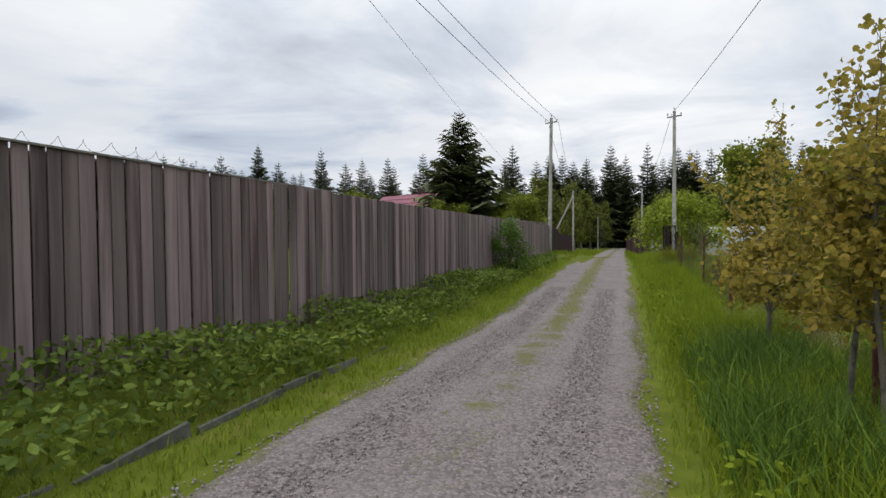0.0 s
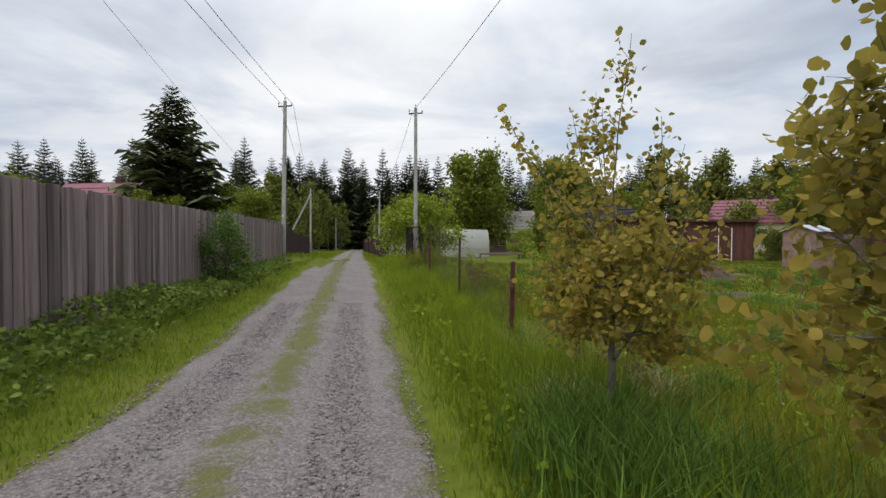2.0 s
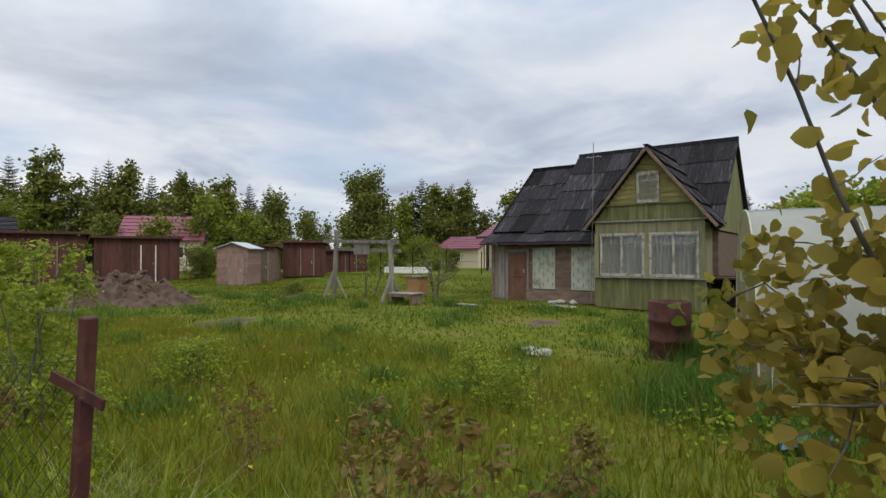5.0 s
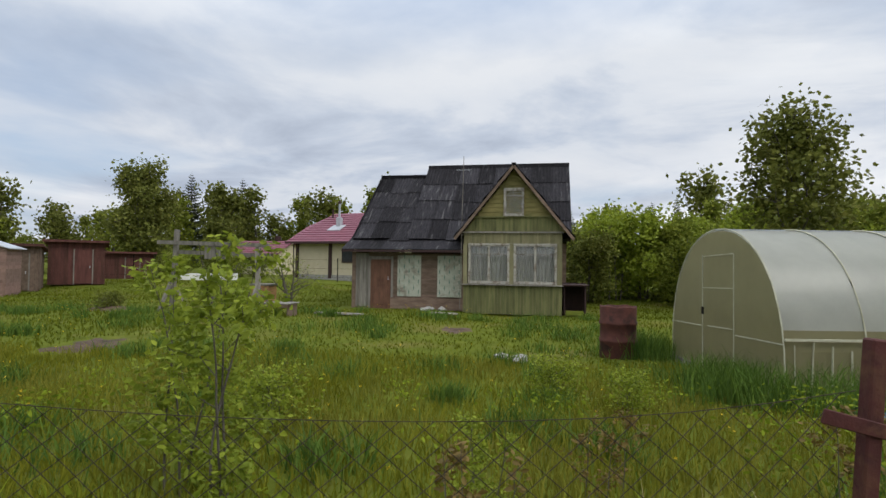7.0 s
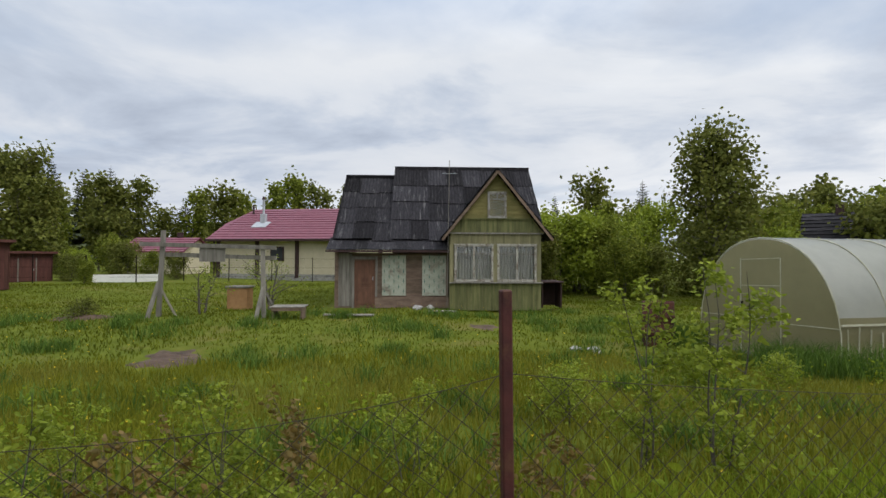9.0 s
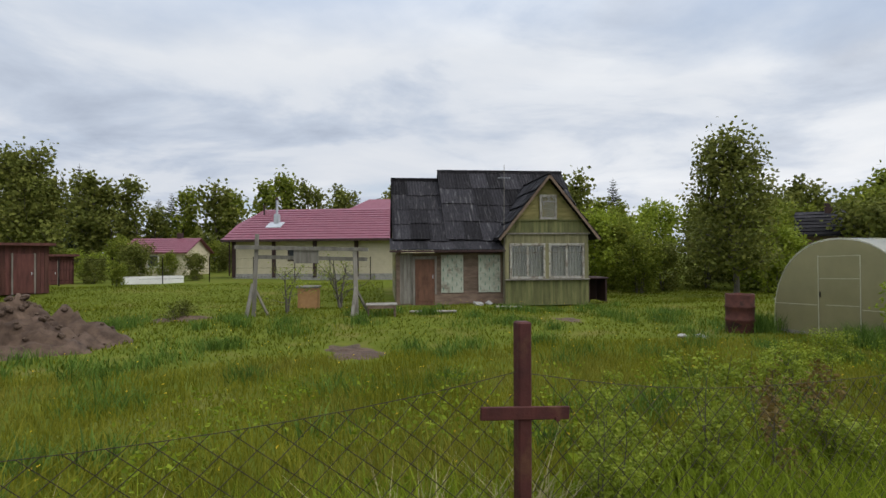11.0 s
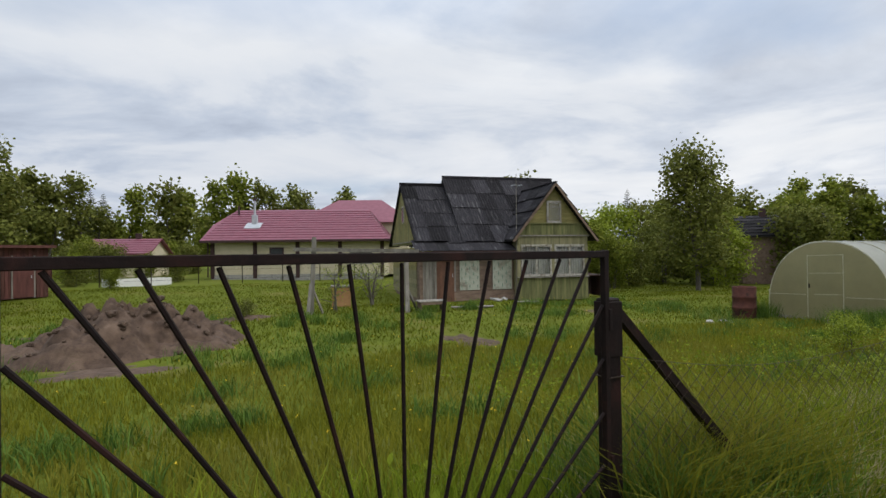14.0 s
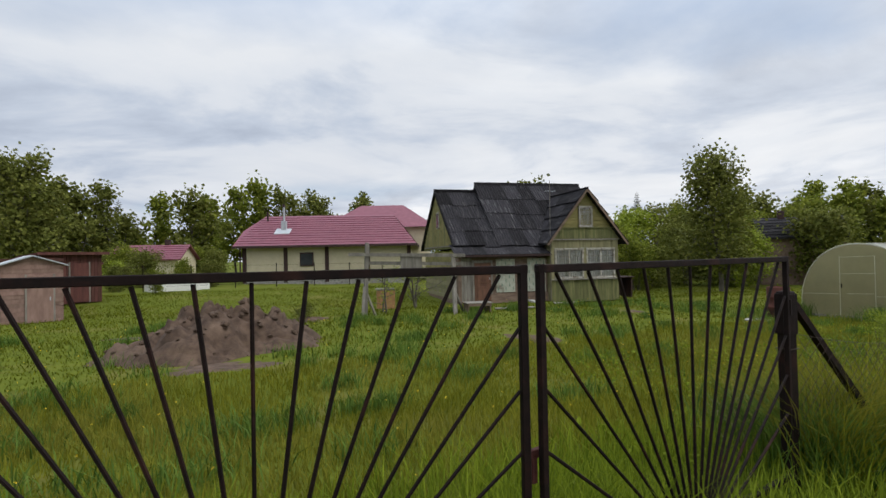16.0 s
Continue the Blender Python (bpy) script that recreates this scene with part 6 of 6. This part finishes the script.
BARE = ((12.9, 26.35, 1.6, 2.2), (10.6, 19.4, 1.2, 0.58), (17.9, 23.5, 0.5, 0.9), (14.2, 12.6, 0.7, 0.45), (10.7, 26.4, 0.7, 1.0), (16.0, 27.5, 0.5, 1.3))


def open_ground(x, y):
    k = np.ones(len(x), bool)
    for a, b, r, s in BARE:
        k &= ((x - a) / r) ** 2 + ((y - b) / s) ** 2 > 1
    u, v = (x - 19.2) * 0.19 + (y - 10.45) * 0.98, (x - 19.2) * 0.98 - (y - 10.45) * 0.19
    k &= ~((u > -2.3) & (u < 6.5) & (v > 0.0))
    k &= ~((x > 7.4) & (x < 10.8) & (y < 8.65))
    return k


def patchy(x, y, f=0.9):
    return 0.5 + 0.5 * np.sin(f * x + 1.7 * np.sin(0.6 * f * y)) * np.sin(f * 1.1 * y + 1.3 * np.sin(0.8 * f * x))


rng = np.random.default_rng(5)
P1 = scatter(rng, 60000, 0.2, 3.2, 0, 30, lambda x, y: (x > np.interp(y, *RR) + 0.12 + 0.25 * rng.random(len(x)) ** 2) & (rng.random(len(x)) < 0.35 + 0.65 * ss(0, 0.6, x - np.interp(y, *RR))))
hh = 0.12 + 0.30 * ss(0.1, 1.1, P1[:, 0] - np.interp(P1[:, 1], *RR)) * (0.5 + 0.8 * patchy(P1[:, 0], P1[:, 1], 1.6))
V, F = blades(rng, P1, hh, 0.0055, 0.45)
stuff("verge_grass", np_mesh("verge_grass", V, F), M_LUSH, "tall lush green grass along the lane verge", "grass")
P2 = scatter(rng, 110000, 3.0, 10, -1, 34, open_ground)
V, F = blades(rng, P2, 0.10 + 0.13 * patchy(P2[:, 0], P2[:, 1]) + 0.12 * (1 - ss(3, 5, P2[:, 0])), 0.0065, 0.5)
stuff("meadow_grass", np_mesh("meadow_grass", V, F), M_GRASS, "rough green meadow grass on the plot", "grass")
P3 = scatter(rng, 90000, 10, 32, -4, 40, open_ground)
V, F = blades(rng, P3, 0.06 + 0.06 * patchy(P3[:, 0], P3[:, 1], 0.7), 0.013, 0.7)
stuff("meadow_grass", np_mesh("meadow_grass", V, F), M_LAWN, "short green meadow grass further into the plot", "grass")
P4 = scatter(rng, 42000, -2.6, -0.9, -2, 34, lambda x, y: x < np.interp(y, *RL) - 0.05 - 0.2 * rng.random(len(x)) ** 2)
V, F = blades(rng, P4, 0.06 + 0.06 * rng.random(len(P4)), 0.0055, 0.5)
stuff("verge_grass", np_mesh("verge_grass", V, F), M_LUSH, "short mown grass between lane and fence", "grass")
P5 = scatter(rng, 16000, -10, 6, 28, 75, lambda x, y: (x < np.interp(y, *RL) - 0.1) & (x > np.interp(y, *RL) - 3) | (x > np.interp(y, *RR) + 0.1) & (x < np.interp(y, *RR) + 5))
V, F = blades(rng, P5, 0.25, 0.02, 0.5)
stuff("verge_grass", np_mesh("verge_grass", V, F), M_LUSH, "green verge grass further along the lane", "grass")
P6 = scatter(rng, 9000, -3.5, 1.5, 1, 45, None)
ac = (P6[:, 0] - np.interp(P6[:, 1], *RL)) / (np.interp(P6[:, 1], *RR) - np.interp(P6[:, 1], *RL))
keep = (np.abs(ac - 0.49) < 0.11) & (patchy(P6[:, 0] * 2, P6[:, 1], 2.3) + 0.5 * ss(3, 14, P6[:, 1]) > 0.52)
P6 = P6[keep]
P6[:, 2] = road_z(P6[:, 1]) + 0.04
V, F = blades(rng, P6, 0.035 + 0.03 * ss(5, 20, P6[:, 1]), 0.005, 0.7)
stuff("track_grass", np_mesh("track_grass", V, F), M_GRASS, "tufts of short grass along the middle of the lane", "grass")
# dry tussocks by the wire fence
pts = []
for x, y in ((2.75, 11.3), (2.9, 11.9), (2.4, 9.0), (3.1, 10.4), (2.5, 20.2), (2.7, 19.6), (2.0, 22.6), (1.85, 22.1), (2.1, 21.8), (2.3, 22.9), (1.95, 21.4), (2.6, 21.6), (2.9, 22.4), (2.75, 8.6), (3.4, 9.4)):
    n = 160
    pts.append(np.stack([x + rng.normal(size=n) * 0.12, y + rng.normal(size=n) * 0.12, np.full(n, float(gz(x, y)))], 1))
V, F = blades(rng, np.concatenate(pts), 0.38, 0.004, 1.0)
stuff("dry_grass", np_mesh("dry_grass", V, F), M_DRYGRASS, "tussocks of dry straw-coloured grass by the wire fence", "dry grass")
pts = []
for x, y, s in ((2.05, 23.05, 0.14), (2.15, 22.75, 0.2), (2.0, 22.3, 0.22), (2.3, 22.0, 0.25), (2.6, 22.5, 0.3), (2.35, 7.8, 0.35), (2.7, 7.4, 0.35), (2.3, 6.0, 0.4), (2.6, 5.3, 0.4), (7.3, 9.2, 0.35), (6.9, 8.2, 0.5), (8.3, 9.0, 0.3), (11.0, 9.1, 0.3), (2.5, 8.3, 0.25)):
    n = 900
    pts.append(np.stack([x + rng.normal(size=n) * s, y + rng.normal(size=n) * s, np.full(n, float(gz(x, y)))], 1))
q_ = np.concatenate(pts)
q_ = q_[q_[:, 0] > np.interp(q_[:, 1], *RR) + 0.45]
V, F = blades(rng, q_, 0.5, 0.006, 0.5)
stuff("tall_grass", np_mesh("tall_grass", V, F), M_NETTLE, "clumps of tall dark green grass", "grass")
pts = []
for x, y, q_ in ((1.95, 23.0, 0.10), (2.0, 22.6, 0.16), (1.9, 22.2, 0.18), (2.15, 21.9, 0.2), (2.3, 22.4, 0.2)):
    n = 260
    pts.append(np.stack([x + rng.normal(size=n) * q_, y + rng.normal(size=n) * q_, np.full(n, float(gz(x, y)))], 1))
V, F = blades(rng, np.concatenate(pts), 0.78, 0.005, 0.9)
stuff("long_grass", np_mesh("long_grass", V, F), M_GRASS, "long arching grass around the gate post", "grass")
# darker tufts in the meadow
pts = []
for k_ in range(150):
    x_, y_ = rng.uniform(3.6, 18), rng.uniform(8, 33)
    n = int(rng.uniform(60, 170))
    if bool(open_ground(np.array([x_]), np.array([y_]))[0]):
        s_ = rng.uniform(0.12, 0.35)
        q_ = np.stack([x_ + rng.normal(size=n) * s_, y_ + rng.normal(size=n) * s_, np.zeros(n)], 1)
        q_[:, 2] = gz(q_[:, 0], q_[:, 1]) - 0.01
        pts.append(q_)
V, F = blades(rng, np.concatenate(pts), 0.27, 0.008, 0.6)
stuff("grass_tufts", np_mesh("grass_tufts", V, F), M_NETTLE, "scattered darker tufts of longer grass on the plot", "grass")
pts = []
for k_ in range(70):
    x_, y_ = rng.uniform(3.0, 7.5), rng.uniform(8, 22)
    n = int(rng.uniform(25, 70))
    q_ = np.stack([x_ + rng.normal(size=n) * 0.18, y_ + rng.normal(size=n) * 0.18, np.zeros(n)], 1)
    q_[:, 2] = gz(q_[:, 0], q_[:, 1]) + rng.uniform(0.05, 0.32, n)
    pts.append(q_)
V, F = leaves(rng, np.concatenate(pts), 0.052, -0.1, False)
stuff("weeds", np_mesh("weeds", V, F), M_LUSH, "leafy weeds growing through the rough grass", "weeds")
# broad-leaved herbs
C = scatter(rng, 22000, -3.35, -1.9, -2, 24, lambda x, y: (x < -1.80 - 0.22 * patchy(x, y, 2.7) - 0.03 * np.maximum(0, y - 5)) & (rng.random(len(x)) < 0.3 + 0.8 * patchy(x, y, 1.4)))
C[:, 2] += rng.uniform(0.05, 1, len(C)) ** 0.6 * 0.50 * (0.35 + 0.75 * patchy(C[:, 0], C[:, 1], 1.4)) * (1 - 0.55 * ss(12, 20, C[:, 1]))
V, F = leaves(rng, C, 0.09, -0.1, False)
stuff("nettles", np_mesh("nettles", V, F), M_RASP, "bed of leafy nettles and raspberry shoots along the fence foot", "nettles")
C = scatter(rng, 9000, 1.0, 3.4, 3, 24, lambda x, y: (x > np.interp(y, *RR) + 0.4) & (patchy(x, y, 2.1) > 0.55))
C[:, 2] += rng.uniform(0.02, 0.26, len(C))
V, F = leaves(rng, C, 0.085, -0.1, False)
stuff("herbs", np_mesh("herbs", V, F), M_LUSH, "low leafy herbs among the verge grass", "herbs")
C = scatter(rng, 420, 3, 20, 10, 32, open_ground)
C[:, 2] += 0.2
V, F = leaves(rng, np.repeat(C, 6, 0), 0.017, -0.2, False)
stuff("dandelions", np_mesh("dandelions", V, F), M_DANDELION, "yellow dandelion flowers scattered in the grass", "flowers")

# loose gravel
S = scatter(rng, 26000, -1.9, 1.7, 1, 16, lambda x, y: (x > np.interp(y, *RL) - 0.1) & (x < np.interp(y, *RR) + 0.12))
S[:, 2] = road_z(S[:, 1]) + 0.022
oct_ = np.array([(1, 0, 0), (-1, 0, 0), (0, 1, 0), (0, -1, 0), (0, 0, 1), (0, 0, -1)], float)
of_ = np.array([(0, 2, 4), (2, 1, 4), (1, 3, 4), (3, 0, 4), (2, 0, 5), (1, 2, 5), (3, 1, 5), (0, 3, 5)])
sz = rng.uniform(0.006, 0.017, len(S))[:, None, None]
V = S[:, None] + oct_[None] * sz * rng.uniform(0.6, 1.3, (len(S), 6, 1)) * np.array([1, 1, 0.7])
F = of_[None] + (np.arange(len(S)) * 6)[:, None, None]
M_STONE = mat("gravel_stone", (0.145, 0.122, 0.120), (0.268, 0.229, 0.223), 3, 0.9, 0.2, island=0.4)
stuff("gravel", np_mesh("gravel", V.reshape(-1, 3), F.reshape(-1, 3)), M_STONE, "loose crushed grey-pink gravel stones on the lane", "gravel")

b_ = thing("tarpaulin", "crumpled blue plastic sheet lying in the grass", "tarpaulin", (6.3, 8.4, float(gz(6.3, 8.4)) + 0.02))
bm = bmesh.new()
bmesh.ops.create_grid(bm, x_segments=14, y_segments=10, size=0.2)
for v in bm.verts:
    v.co.z = 0.1 + 0.08 * noise.noise(v.co * 6)
part("sheet", bm, mat("blue_plastic", (0.03, 0.11, 0.19), (0.05, 0.15, 0.25), 5, 0.5, 0.1), b_)
